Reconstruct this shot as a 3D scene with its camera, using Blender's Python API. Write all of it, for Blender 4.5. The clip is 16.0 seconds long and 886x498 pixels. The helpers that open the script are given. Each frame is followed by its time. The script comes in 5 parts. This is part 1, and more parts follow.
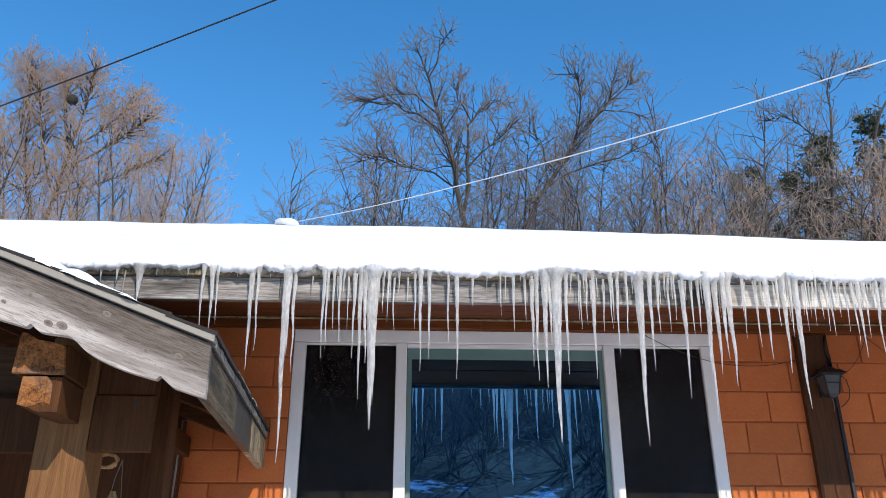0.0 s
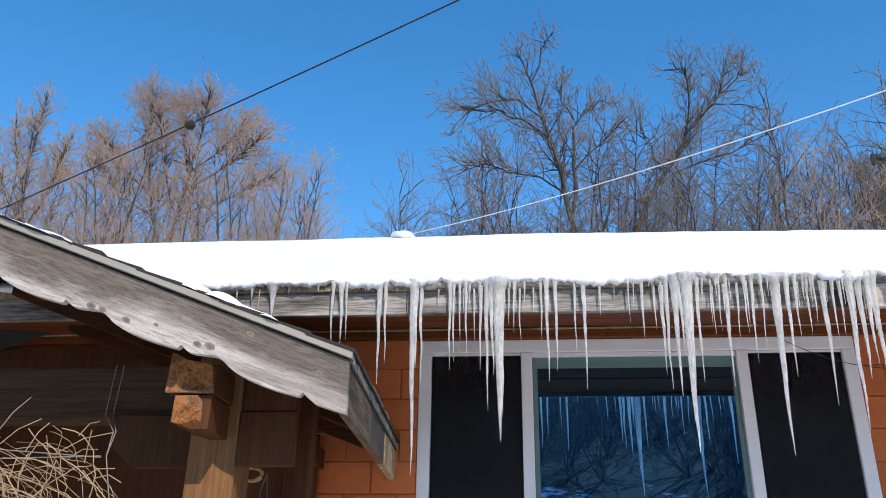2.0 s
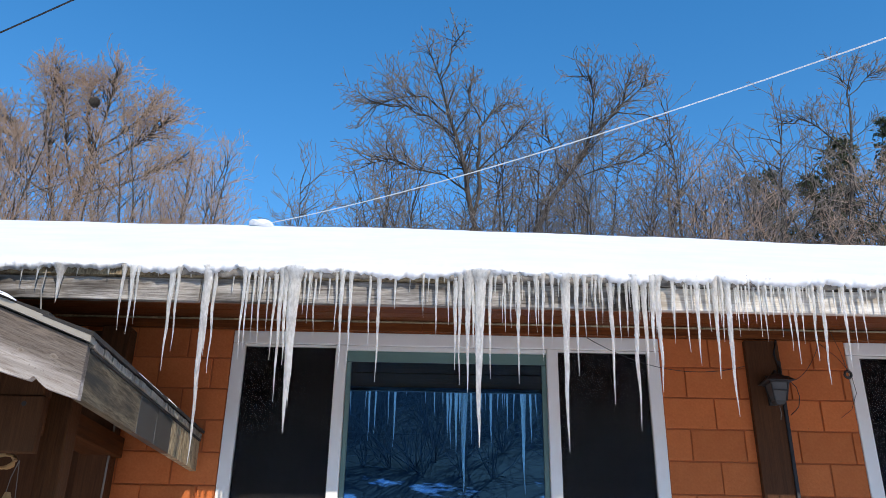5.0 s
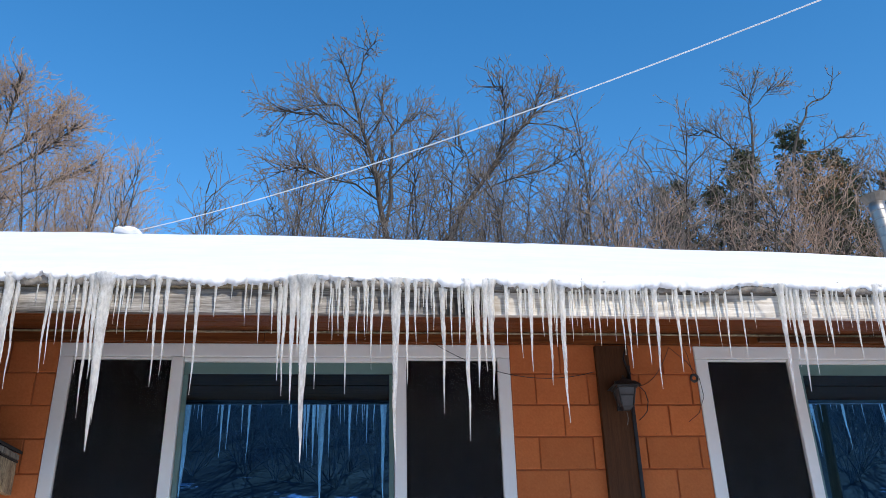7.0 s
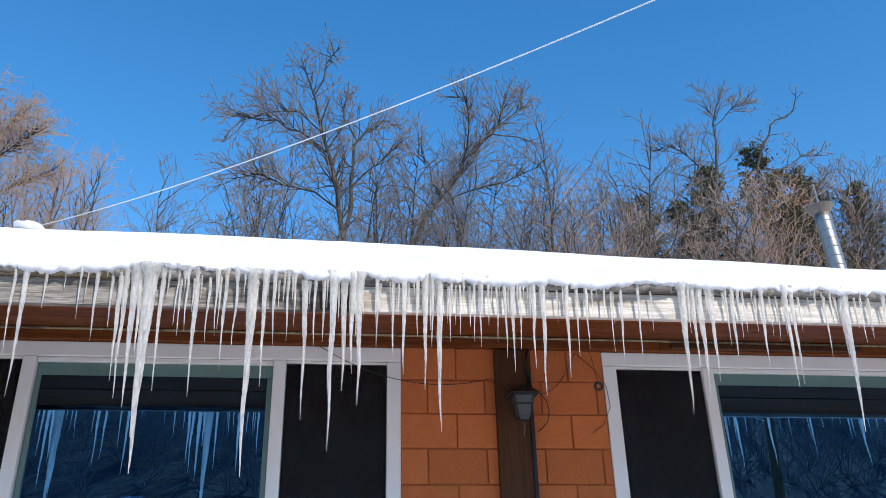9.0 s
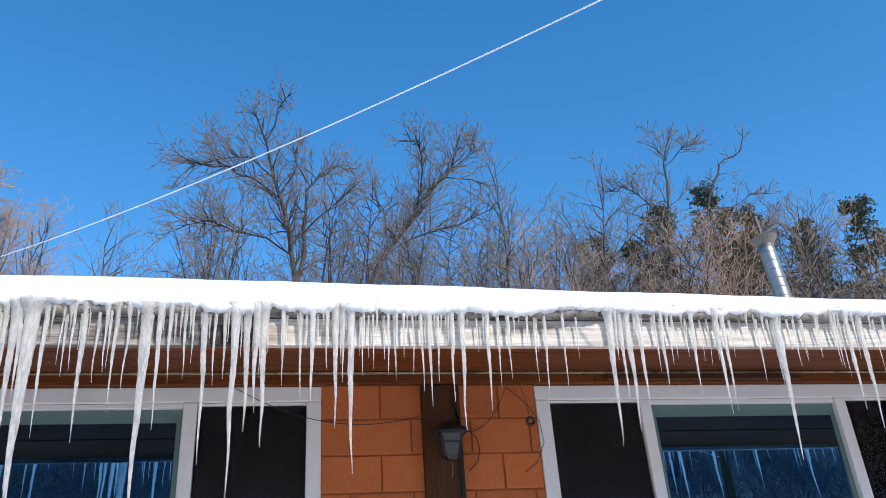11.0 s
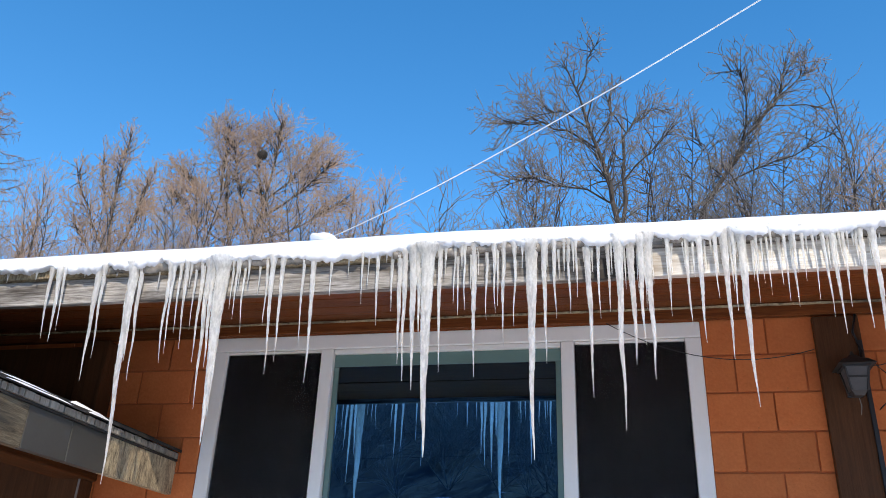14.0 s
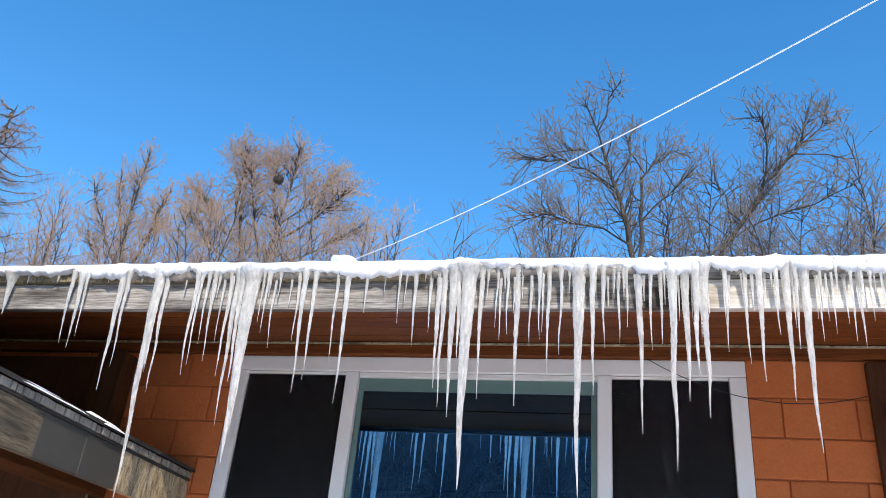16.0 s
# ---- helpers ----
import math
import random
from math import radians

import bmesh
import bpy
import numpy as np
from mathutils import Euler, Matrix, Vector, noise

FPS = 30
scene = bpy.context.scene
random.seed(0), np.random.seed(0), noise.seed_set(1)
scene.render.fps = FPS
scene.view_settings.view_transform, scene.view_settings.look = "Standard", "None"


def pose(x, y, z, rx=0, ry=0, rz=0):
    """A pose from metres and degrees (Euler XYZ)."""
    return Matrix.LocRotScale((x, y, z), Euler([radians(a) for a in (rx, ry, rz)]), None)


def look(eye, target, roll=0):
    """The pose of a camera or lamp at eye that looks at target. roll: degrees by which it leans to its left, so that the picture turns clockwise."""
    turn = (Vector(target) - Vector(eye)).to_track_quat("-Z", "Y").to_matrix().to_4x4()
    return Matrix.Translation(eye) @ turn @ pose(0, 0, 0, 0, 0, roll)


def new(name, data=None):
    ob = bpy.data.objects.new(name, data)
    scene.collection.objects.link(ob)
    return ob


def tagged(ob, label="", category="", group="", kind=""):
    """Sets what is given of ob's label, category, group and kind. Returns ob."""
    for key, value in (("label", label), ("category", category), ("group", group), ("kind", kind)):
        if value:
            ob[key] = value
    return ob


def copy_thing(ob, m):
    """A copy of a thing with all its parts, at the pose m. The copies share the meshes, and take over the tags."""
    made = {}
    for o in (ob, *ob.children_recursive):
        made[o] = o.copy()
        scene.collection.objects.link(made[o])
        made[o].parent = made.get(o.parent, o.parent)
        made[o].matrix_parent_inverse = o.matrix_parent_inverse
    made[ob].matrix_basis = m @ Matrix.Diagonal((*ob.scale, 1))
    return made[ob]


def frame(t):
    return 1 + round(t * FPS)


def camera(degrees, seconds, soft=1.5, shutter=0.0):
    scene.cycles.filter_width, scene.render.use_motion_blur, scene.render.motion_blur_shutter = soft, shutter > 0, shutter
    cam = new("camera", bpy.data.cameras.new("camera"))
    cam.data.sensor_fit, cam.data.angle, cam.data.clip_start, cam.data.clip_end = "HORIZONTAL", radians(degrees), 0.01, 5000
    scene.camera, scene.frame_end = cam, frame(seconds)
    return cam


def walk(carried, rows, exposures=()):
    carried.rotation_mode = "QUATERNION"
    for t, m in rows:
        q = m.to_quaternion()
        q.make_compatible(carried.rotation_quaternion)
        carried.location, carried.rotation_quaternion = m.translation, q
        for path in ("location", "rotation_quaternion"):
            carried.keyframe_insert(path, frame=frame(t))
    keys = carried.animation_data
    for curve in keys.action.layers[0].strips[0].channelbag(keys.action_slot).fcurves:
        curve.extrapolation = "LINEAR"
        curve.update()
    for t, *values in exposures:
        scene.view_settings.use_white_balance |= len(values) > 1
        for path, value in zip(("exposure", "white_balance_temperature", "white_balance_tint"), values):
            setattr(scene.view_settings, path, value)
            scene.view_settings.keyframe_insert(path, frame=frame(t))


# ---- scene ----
cam = camera(56.0, 16.0, 0.8)
PATH = [
    (0, (0.725, 0.022, 1.688), (0.796, 1.854, 2.488), -0.0),
    (0.5, (0.72, 0.019, 1.693), (0.703, 1.85, 2.497), -0.1),
    (1, (0.682, 0.019, 1.705), (0.561, 1.844, 2.515), 0.8),
    (1.5, (0.67, 0.011, 1.707), (0.501, 1.832, 2.517), 0.5),
    (2, (0.638, 0.012, 1.711), (0.454, 1.831, 2.522), 1.0),
    (2.5, (0.643, 0.002, 1.708), (0.46, 1.82, 2.52), 3.1),
    (3, (0.775, -0.008, 1.711), (0.641, 1.813, 2.528), 2.9),
    (3.5, (0.927, -0.025, 1.706), (0.846, 1.797, 2.527), 2.2),
    (4, (1.024, 0.017, 1.703), (1.017, 1.845, 2.515), 1.2),
    (4.2, (1.053, 0.036, 1.696), (1.06, 1.867, 2.501), 1.2),
    (6.3, (1.566, 0.107, 1.75), (1.582, 1.935, 2.561), 0.9),
    (6.5, (1.596, 0.121, 1.748), (1.646, 1.944, 2.568), 0.5),
    (7, (1.723, 0.219, 1.751), (1.912, 2.03, 2.579), -1.5),
    (7.5, (1.81, 0.305, 1.761), (2.028, 2.106, 2.603), -1.7),
    (8, (1.926, 0.405, 1.773), (2.155, 2.204, 2.616), -2.0),
    (8.5, (2.101, 0.469, 1.784), (2.336, 2.265, 2.632), -1.6),
    (8.8, (2.168, 0.522, 1.783), (2.418, 2.313, 2.636), -1.6),
    (9, (2.237, 0.57, 1.805), (2.488, 2.36, 2.662), -1.4),
    (9.2, (2.27, 0.583, 1.794), (2.561, 2.359, 2.668), -1.6),
    (11.3, (2.48, 0.785, 1.818), (2.816, 2.51, 2.773), -4.2),
    (11.5, (2.451, 0.79, 1.817), (2.722, 2.523, 2.778), -3.8),
    (12, (2.389, 0.798, 1.817), (2.391, 2.547, 2.786), -1.2),
    (12.5, (2.354, 0.807, 1.814), (2.202, 2.557, 2.771), 0.6),
    (13, (2.286, 0.792, 1.792), (2.0, 2.541, 2.718), 1.9),
    (13.5, (2.22, 0.822, 1.791), (1.894, 2.593, 2.662), 1.8),
    (14, (2.218, 0.906, 1.79), (1.813, 2.666, 2.649), 2.4),
    (14.5, (2.199, 0.984, 1.787), (1.759, 2.736, 2.647), 3.2),
    (15, (2.121, 1.009, 1.801), (1.667, 2.75, 2.675), 3.9),
    (15.5, (2.08, 1.01, 1.807), (1.631, 2.737, 2.711), 4.8),
    (16, (2.054, 1.048, 1.802), (1.629, 2.767, 2.732), 5.6),
]
LIGHTER = [(0, 0.01, 7250, 12.5), (2.5, 0.0, 7230, 12.5), (4, -0.06, 7210, 12.5), (6.5, -0.07, 7180, 12), (9, 0.0, 7150, 12), (12.5, 0.06, 7150, 12), (13.5, 0.07, 7250, 12), (14.5, 0.26, 7400, 12.5), (16, 0.30, 7350, 12.5)]
walk(cam, [(t, look(eye, target, roll)) for t, eye, target, roll in PATH], LIGHTER)

# ---------------------------------------------------------------- light
SUN_EL, SUN_AZ = 36.5, 22.0          # degrees above the horizon; to the east of the house front
sun_way = Vector((math.sin(radians(SUN_AZ)) * math.cos(radians(SUN_EL)),
                  -math.cos(radians(SUN_AZ)) * math.cos(radians(SUN_EL)), math.sin(radians(SUN_EL))))
world = bpy.data.worlds.new("winter_sky")
scene.world = world
world.use_nodes = True
wn = world.node_tree.nodes
sky = wn.new("ShaderNodeTexSky")
sky.sky_type = "NISHITA"
sky.sun_disc = False
sky.sun_elevation, sky.sun_rotation = radians(SUN_EL), radians(180 - SUN_AZ)
sky.altitude, sky.air_density, sky.dust_density, sky.ozone_density = 300, 1.0, 0.0, 2.0
vivid = wn.new("ShaderNodeHueSaturation")
vivid.inputs["Saturation"].default_value, vivid.inputs["Value"].default_value = 1.37, 1.76
wn["Background"].inputs["Strength"].default_value = 0.15
world.node_tree.links.new(sky.outputs["Color"], vivid.inputs["Color"])
world.node_tree.links.new(vivid.outputs["Color"], wn["Background"].inputs["Color"])
sun = new("sun", bpy.data.lights.new("sun", "SUN"))
sun.data.energy, sun.data.angle, sun.data.color = 4.2, radians(0.53), (1.0, 0.95, 0.87)
sun.matrix_world = look(sun_way * 60, (0, 0, 0))
scene.view_settings.exposure = 0.0

# ---------------------------------------------------------------- materials


def mat(name, rough=0.6, metal=0.0):
    m = bpy.data.materials.new(name)
    m.use_nodes = True
    b = m.node_tree.nodes["Principled BSDF"]
    b.inputs["Roughness"].default_value, b.inputs["Metallic"].default_value = rough, metal
    return m, m.node_tree.nodes, m.node_tree.links, b


def coords(n, l, scale=(1, 1, 1), turn=0.0):
    tc, mp, tn = n.new("ShaderNodeTexCoord"), n.new("ShaderNodeMapping"), n.new("ShaderNodeMapping")
    tn.inputs["Rotation"].default_value = (0, radians(turn), 0)
    mp.inputs["Scale"].default_value = scale
    l.new(tc.outputs["Object"], tn.inputs["Vector"])
    l.new(tn.outputs["Vector"], mp.inputs["Vector"])
    return mp.outputs["Vector"]


def noise_tex(n, l, vec, scale, detail=6, rough=0.6, distort=0.0):
    t = n.new("ShaderNodeTexNoise")
    t.inputs["Scale"].default_value, t.inputs["Detail"].default_value = scale, detail
    t.inputs["Roughness"].default_value, t.inputs["Distortion"].default_value = rough, distort
    l.new(vec, t.inputs["Vector"])
    return t.outputs["Fac"]


def ramp(n, l, fac, stops):
    r = n.new("ShaderNodeValToRGB")
    el = r.color_ramp.elements
    while len(el) < len(stops):
        el.new(0.5)
    for e, (p, c) in zip(el, stops):
        e.position, e.color = p, (*c, 1) if len(c) == 3 else c
    l.new(fac, r.inputs["Fac"])
    return r.outputs["Color"]


def blend(n, l, fac, a, b, mode="MIX"):
    m = n.new("ShaderNodeMix")
    m.data_type, m.blend_type = "RGBA", mode
    for sock, v in ((m.inputs[0], fac), (m.inputs[6], a), (m.inputs[7], b)):
        if isinstance(v, (int, float)):
            sock.default_value = v
        elif isinstance(v, tuple):
            sock.default_value = (*v, 1)
        else:
            l.new(v, sock)
    return m.outputs[2]


def bump(n, l, b, height, strength=0.4, dist=0.01):
    k = n.new("ShaderNodeBump")
    k.inputs["Strength"].default_value, k.inputs["Distance"].default_value = strength, dist
    l.new(height, k.inputs["Height"])
    l.new(k.outputs["Normal"], b.inputs["Normal"])


def plain(name, colour, rough=0.5, metal=0.0, vary=0.15, scale=9.0, relief=0.2):
    """A surface of one colour with soft uneven patches and a fine grain."""
    m, n, l, b = mat(name, rough, metal)
    v = coords(n, l)
    big, fine = noise_tex(n, l, v, scale), noise_tex(n, l, v, scale * 14)
    dark = tuple(c * (1 - vary) for c in colour)
    lite = tuple(min(1, c * (1 + vary)) for c in colour)
    c1 = ramp(n, l, big, [(0.3, dark), (0.7, lite)])
    c2 = blend(n, l, 0.25, c1, ramp(n, l, fine, [(0.3, dark), (0.7, lite)]))
    l.new(c2, b.inputs["Base Color"])
    bump(n, l, b, fine, relief, 0.003)
    return m


def wood(name, light, dark, stretch, rough=0.75, stain=None, stain_amount=0.5, grain=1.0, turn=0.0):
    """Grain along one axis, broad patches and, where given, blotches of a second tone."""
    m, n, l, b = mat(name, rough)
    b.inputs["Specular IOR Level"].default_value = 0.12
    v = coords(n, l, stretch, turn)
    g1 = noise_tex(n, l, v, 6 * grain, 8, 0.7, 0.6)
    g2 = noise_tex(n, l, v, 30 * grain, 5, 0.7, 0.2)
    mid = tuple((a + c) / 2 for a, c in zip(light, dark))
    c = ramp(n, l, g1, [(0.38, dark), (0.5, mid), (0.62, light)])
    c = blend(n, l, 0.38, c, ramp(n, l, g2, [(0.42, dark), (0.58, light)]))
    patch = noise_tex(n, l, coords(n, l, tuple(math.sqrt(s) for s in stretch), turn), 2.3, 5, 0.6, 0.3)
    if stain:
        c = blend(n, l, ramp(n, l, patch, [(0.62 - 0.3 * stain_amount, (0, 0, 0)), (0.75 - 0.2 * stain_amount, (1, 1, 1))]), c, stain)
    else:
        c = blend(n, l, 0.35, c, ramp(n, l, patch, [(0.3, dark), (0.7, light)]))
    oi = n.new("ShaderNodeObjectInfo")
    hs = n.new("ShaderNodeHueSaturation")
    mr = n.new("ShaderNodeMapRange")
    mr.inputs["To Min"].default_value, mr.inputs["To Max"].default_value = 0.88, 1.12
    l.new(oi.outputs["Random"], mr.inputs["Value"])
    l.new(mr.outputs["Result"], hs.inputs["Value"])
    l.new(c, hs.inputs["Color"])
    l.new(hs.outputs["Color"], b.inputs["Base Color"])
    bump(n, l, b, g2, 0.5, 0.004)
    return m


ALONG_X, ALONG_Y, ALONG_Z = (0.32, 9, 9), (9, 0.32, 9), (9, 9, 0.32)
GREY_BOARD = wood("weathered_grey_board", (0.50, 0.475, 0.44), (0.075, 0.062, 0.052), ALONG_X, 0.85, (0.05, 0.042, 0.036), 0.5)
PALE_BOARD = wood("flaking_white_board", (0.72, 0.69, 0.64), (0.36, 0.32, 0.27), ALONG_X, 0.8, (0.27, 0.23, 0.185), 0.22)
DARK_BOARD = wood("mossy_dark_board", (0.22, 0.175, 0.115), (0.045, 0.035, 0.023), ALONG_Y, 0.85, (0.045, 0.042, 0.035), 0.5)
EAVE_BROWN = wood("brown_soffit_board", (0.25, 0.074, 0.020), (0.07, 0.019, 0.006), ALONG_X, 0.6)
POST_BROWN = wood("dark_stained_post", (0.12, 0.05, 0.022), (0.05, 0.02, 0.009), ALONG_Z, 0.55)
# Porch timbers with the roof's shade put into the colour; TIMBER_Z stays lighter.
TIMBER_X = wood("shaded_timber_lengthwise", (0.10, 0.036, 0.012), (0.026, 0.0092, 0.0034), ALONG_X, 0.7)
TIMBER_Y = wood("shaded_timber_crosswise", (0.12, 0.044, 0.014), (0.036, 0.013, 0.005), ALONG_Y, 0.7)
TIMBER_BEAM = wood("shaded_weathered_beam", (0.095, 0.054, 0.030), (0.03, 0.016, 0.008), ALONG_X, 0.75)
TIMBER_DARK = wood("shaded_timber_upright", (0.13, 0.052, 0.019), (0.045, 0.017, 0.007), ALONG_Z, 0.7)
TIMBER_Z = wood("brown_timber_upright", (0.29, 0.145, 0.060), (0.11, 0.048, 0.019), ALONG_Z, 0.7)
END_GRAIN = wood("weathered_end_grain", (0.42, 0.165, 0.052), (0.05, 0.021, 0.010), (4, 2, 4), 0.8, (0.20, 0.15, 0.115), 0.55)
# Shade under the porch is put into this brown too.
TIMBER_SHADE = wood("shaded_timber_panel", (0.125, 0.052, 0.021), (0.042, 0.017, 0.007), ALONG_Z, 0.75)
UPVC = plain("white_window_plastic", (0.87, 0.84, 0.78), 0.35, 0, 0.05, 3, 0.05)
SASH = plain("grey_green_sash", (0.13, 0.22, 0.20), 0.4, 0, 0.1, 4, 0.05)
MORTAR = plain("clay_mortar", (0.42, 0.112, 0.036), 0.95, 0, 0.2, 12, 0.6)
RENDER = plain("clay_plaster", (0.42, 0.17, 0.06), 0.95, 0, 0.12, 4, 0.4)
SHINGLE = plain("dark_asphalt_shingle", (0.030, 0.027, 0.024), 0.95, 0, 0.4, 20, 0.9)
KNOT = plain("board_knot", (0.15, 0.115, 0.088), 0.85, 0, 0.4, 40, 0.4)
KNOT_RING = plain("knot_ring", (0.20, 0.165, 0.135), 0.85, 0, 0.3, 40, 0.4)
SLATE = plain("dark_grey_sheet_metal", (0.075, 0.069, 0.058), 0.5, 0.2, 0.15, 3, 0.1)
PALE_EAVE = wood("streaked_pale_board", (0.55, 0.44, 0.28), (0.10, 0.075, 0.05), (3, 5, 1.2), 0.85, (0.10, 0.08, 0.06), 0.2)
SHINGLE_END = wood("shingle_end", (0.40, 0.36, 0.30), (0.14, 0.12, 0.10), ALONG_Z, 0.9)
DRIP = plain("taupe_metal_flashing", (0.30, 0.27, 0.22), 0.5, 0.0, 0.12, 3, 0.1)
STEEL = plain("stainless_pipe", (0.36, 0.34, 0.32), 0.45, 1.0, 0.12, 4, 0.1)
RUSTY = plain("dull_pipe_cowl", (0.24, 0.20, 0.16), 0.6, 0.5, 0.3, 8, 0.2)
IRON = plain("black_lantern_metal", (0.035, 0.034, 0.034), 0.5, 0.2, 0.2, 10, 0.2)
FROST = plain("frosted_lantern_glass", (0.085, 0.08, 0.078), 0.3, 0, 0.2, 12, 0.1)
CABLE_BLACK = plain("black_cable", (0.012, 0.012, 0.014), 0.5, 0, 0.1, 3, 0.05)
CABLE_WHITE = plain("white_cable", (0.80, 0.80, 0.80), 0.5, 0, 0.05, 3, 0.05)
ROPE = plain("grey_twine", (0.22, 0.205, 0.185), 0.9, 0, 0.2, 20, 0.3)
LARCH = plain("reddish_larch_twig", (0.30, 0.19, 0.15), 0.9, 0, 0.25, 3, 0.1)
ICE_RIM = plain("grey_wet_ice", (0.24, 0.21, 0.175), 0.25, 0, 0.75, 26, 0.8)
STRAW = plain("dry_vine", (0.38, 0.25, 0.145), 0.8, 0, 0.35, 12, 0.3)
HUSK = plain("dry_corn_husk", (0.55, 0.34, 0.15), 0.8, 0, 0.3, 10, 0.3)
BLUE_CLOTH = plain("blue_cloth", (0.018, 0.05, 0.09), 0.9, 0, 0.3, 9, 0.3)
BARK = plain("grey_brown_bark", (0.060, 0.048, 0.041), 0.95, 0, 0.35, 5, 0.8)
TWIG = plain("brown_twig", (0.205, 0.168, 0.145), 0.9, 0, 0.25, 3, 0.1)
TWIG_RED = plain("reddish_twig", (0.40, 0.275, 0.205), 0.9, 0, 0.25, 3, 0.1)
DEAD_LEAF = plain("dead_leaf", (0.30, 0.165, 0.085), 0.85, 0, 0.35, 2, 0.1)
NEEDLE = plain("pine_needle", (0.065, 0.075, 0.034), 0.8, 0, 0.4, 1.2, 0.1)
# Near-black: the room's dimness is put into the colour, so the panes look dark.
ROOM = plain("darkened_room_plaster", (0.04, 0.04, 0.042), 0.9, 0, 0.1, 3, 0.1)


def clay_material():
    m, n, l, b = mat("orange_clay_block", 0.92)
    b.inputs["Specular IOR Level"].default_value = 0.15
    v = coords(n, l)
    big, fine, pit = noise_tex(n, l, v, 5), noise_tex(n, l, v, 70), noise_tex(n, l, v, 22, 3)
    c = ramp(n, l, big, [(0.3, (0.54, 0.14, 0.042)), (0.7, (0.66, 0.195, 0.064))])
    c = blend(n, l, 0.3, c, ramp(n, l, fine, [(0.3, (0.38, 0.098, 0.030)), (0.7, (0.64, 0.21, 0.075))]))
    c = blend(n, l, ramp(n, l, pit, [(0.70, (0, 0, 0)), (0.76, (1, 1, 1))]), c, (0.28, 0.10, 0.035))
    oi, hs, mr = n.new("ShaderNodeObjectInfo"), n.new("ShaderNodeHueSaturation"), n.new("ShaderNodeMapRange")
    mr.inputs["To Min"].default_value, mr.inputs["To Max"].default_value = 0.86, 1.1
    l.new(oi.outputs["Random"], mr.inputs["Value"])
    l.new(mr.outputs["Result"], hs.inputs["Value"])
    l.new(c, hs.inputs["Color"])
    l.new(hs.outputs["Color"], b.inputs["Base Color"])
    bump(n, l, b, fine, 0.5, 0.004)
    return m


def barge_material():
    """Silvered pine: fine grain along the slope, a brown stain that creeps down from the top edge, specks of dirt."""
    m, n, l, b = mat("silvered_pine_board", 0.85)
    b.inputs["Specular IOR Level"].default_value = 0.12
    v = coords(n, l, (0.30, 6, 6), -20.7)
    wavy = noise_tex(n, l, v, 4, 4, 0.55, 1.2)
    fine = noise_tex(n, l, v, 26, 6, 0.75, 0.5)
    c = ramp(n, l, wavy, [(0.34, (0.29, 0.255, 0.225)), (0.5, (0.43, 0.385, 0.345)), (0.66, (0.54, 0.495, 0.45))])
    c = blend(n, l, ramp(n, l, fine, [(0.36, (0.75, 0.75, 0.75)), (0.52, (0, 0, 0))]), c, (0.20, 0.155, 0.125))
    tc, dt, ad = n.new("ShaderNodeTexCoord"), n.new("ShaderNodeVectorMath"), n.new("ShaderNodeMath")
    dt.operation, ad.operation = "DOT_PRODUCT", "MULTIPLY_ADD"
    dt.inputs[1].default_value = (0.378, 0, 1)
    l.new(tc.outputs["Object"], dt.inputs[0])
    patch = noise_tex(n, l, coords(n, l, (0.5, 2.2, 2.2), -20.7), 2.6, 6, 0.62, 0.4)
    ad.inputs[1].default_value = 2.6
    l.new(dt.outputs["Value"], ad.inputs[0])
    sub = n.new("ShaderNodeMath")
    sub.operation = "ADD"
    sub.inputs[1].default_value = -2.6 * 2.93 + 0.42
    l.new(ad.outputs[0], sub.inputs[0])
    l.new(patch, ad.inputs[2])
    stain = ramp(n, l, sub.outputs[0], [(0.50, (0, 0, 0)), (0.74, (0.85, 0.85, 0.85))])
    c = blend(n, l, stain, c, ramp(n, l, fine, [(0.35, (0.045, 0.035, 0.028)), (0.65, (0.15, 0.115, 0.09))]))
    dirt = noise_tex(n, l, coords(n, l), 60, 3)
    c = blend(n, l, ramp(n, l, dirt, [(0.66, (0, 0, 0)), (0.74, (0.6, 0.6, 0.6))]), c, (0.12, 0.10, 0.085))
    l.new(c, b.inputs["Base Color"])
    bump(n, l, b, fine, 0.6, 0.004)
    return m


BARGE = barge_material()


def snow_material():
    m, n, l, b = mat("old_snow", 0.75)
    v = coords(n, l)
    big, fine = noise_tex(n, l, v, 2.0), noise_tex(n, l, v, 45)
    l.new(ramp(n, l, big, [(0.3, (0.76, 0.78, 0.81)), (0.7, (0.84, 0.85, 0.865))]), b.inputs["Base Color"])
    gritty = noise_tex(n, l, v, 110, 3)
    b.inputs["Subsurface Weight"].default_value, b.inputs["Subsurface Scale"].default_value = 0.4, 0.006
    b.inputs["Subsurface Radius"].default_value = (1.0, 0.95, 0.9)
    bump(n, l, b, blend(n, l, 0.5, fine, gritty), 0.45, 0.010)
    return m


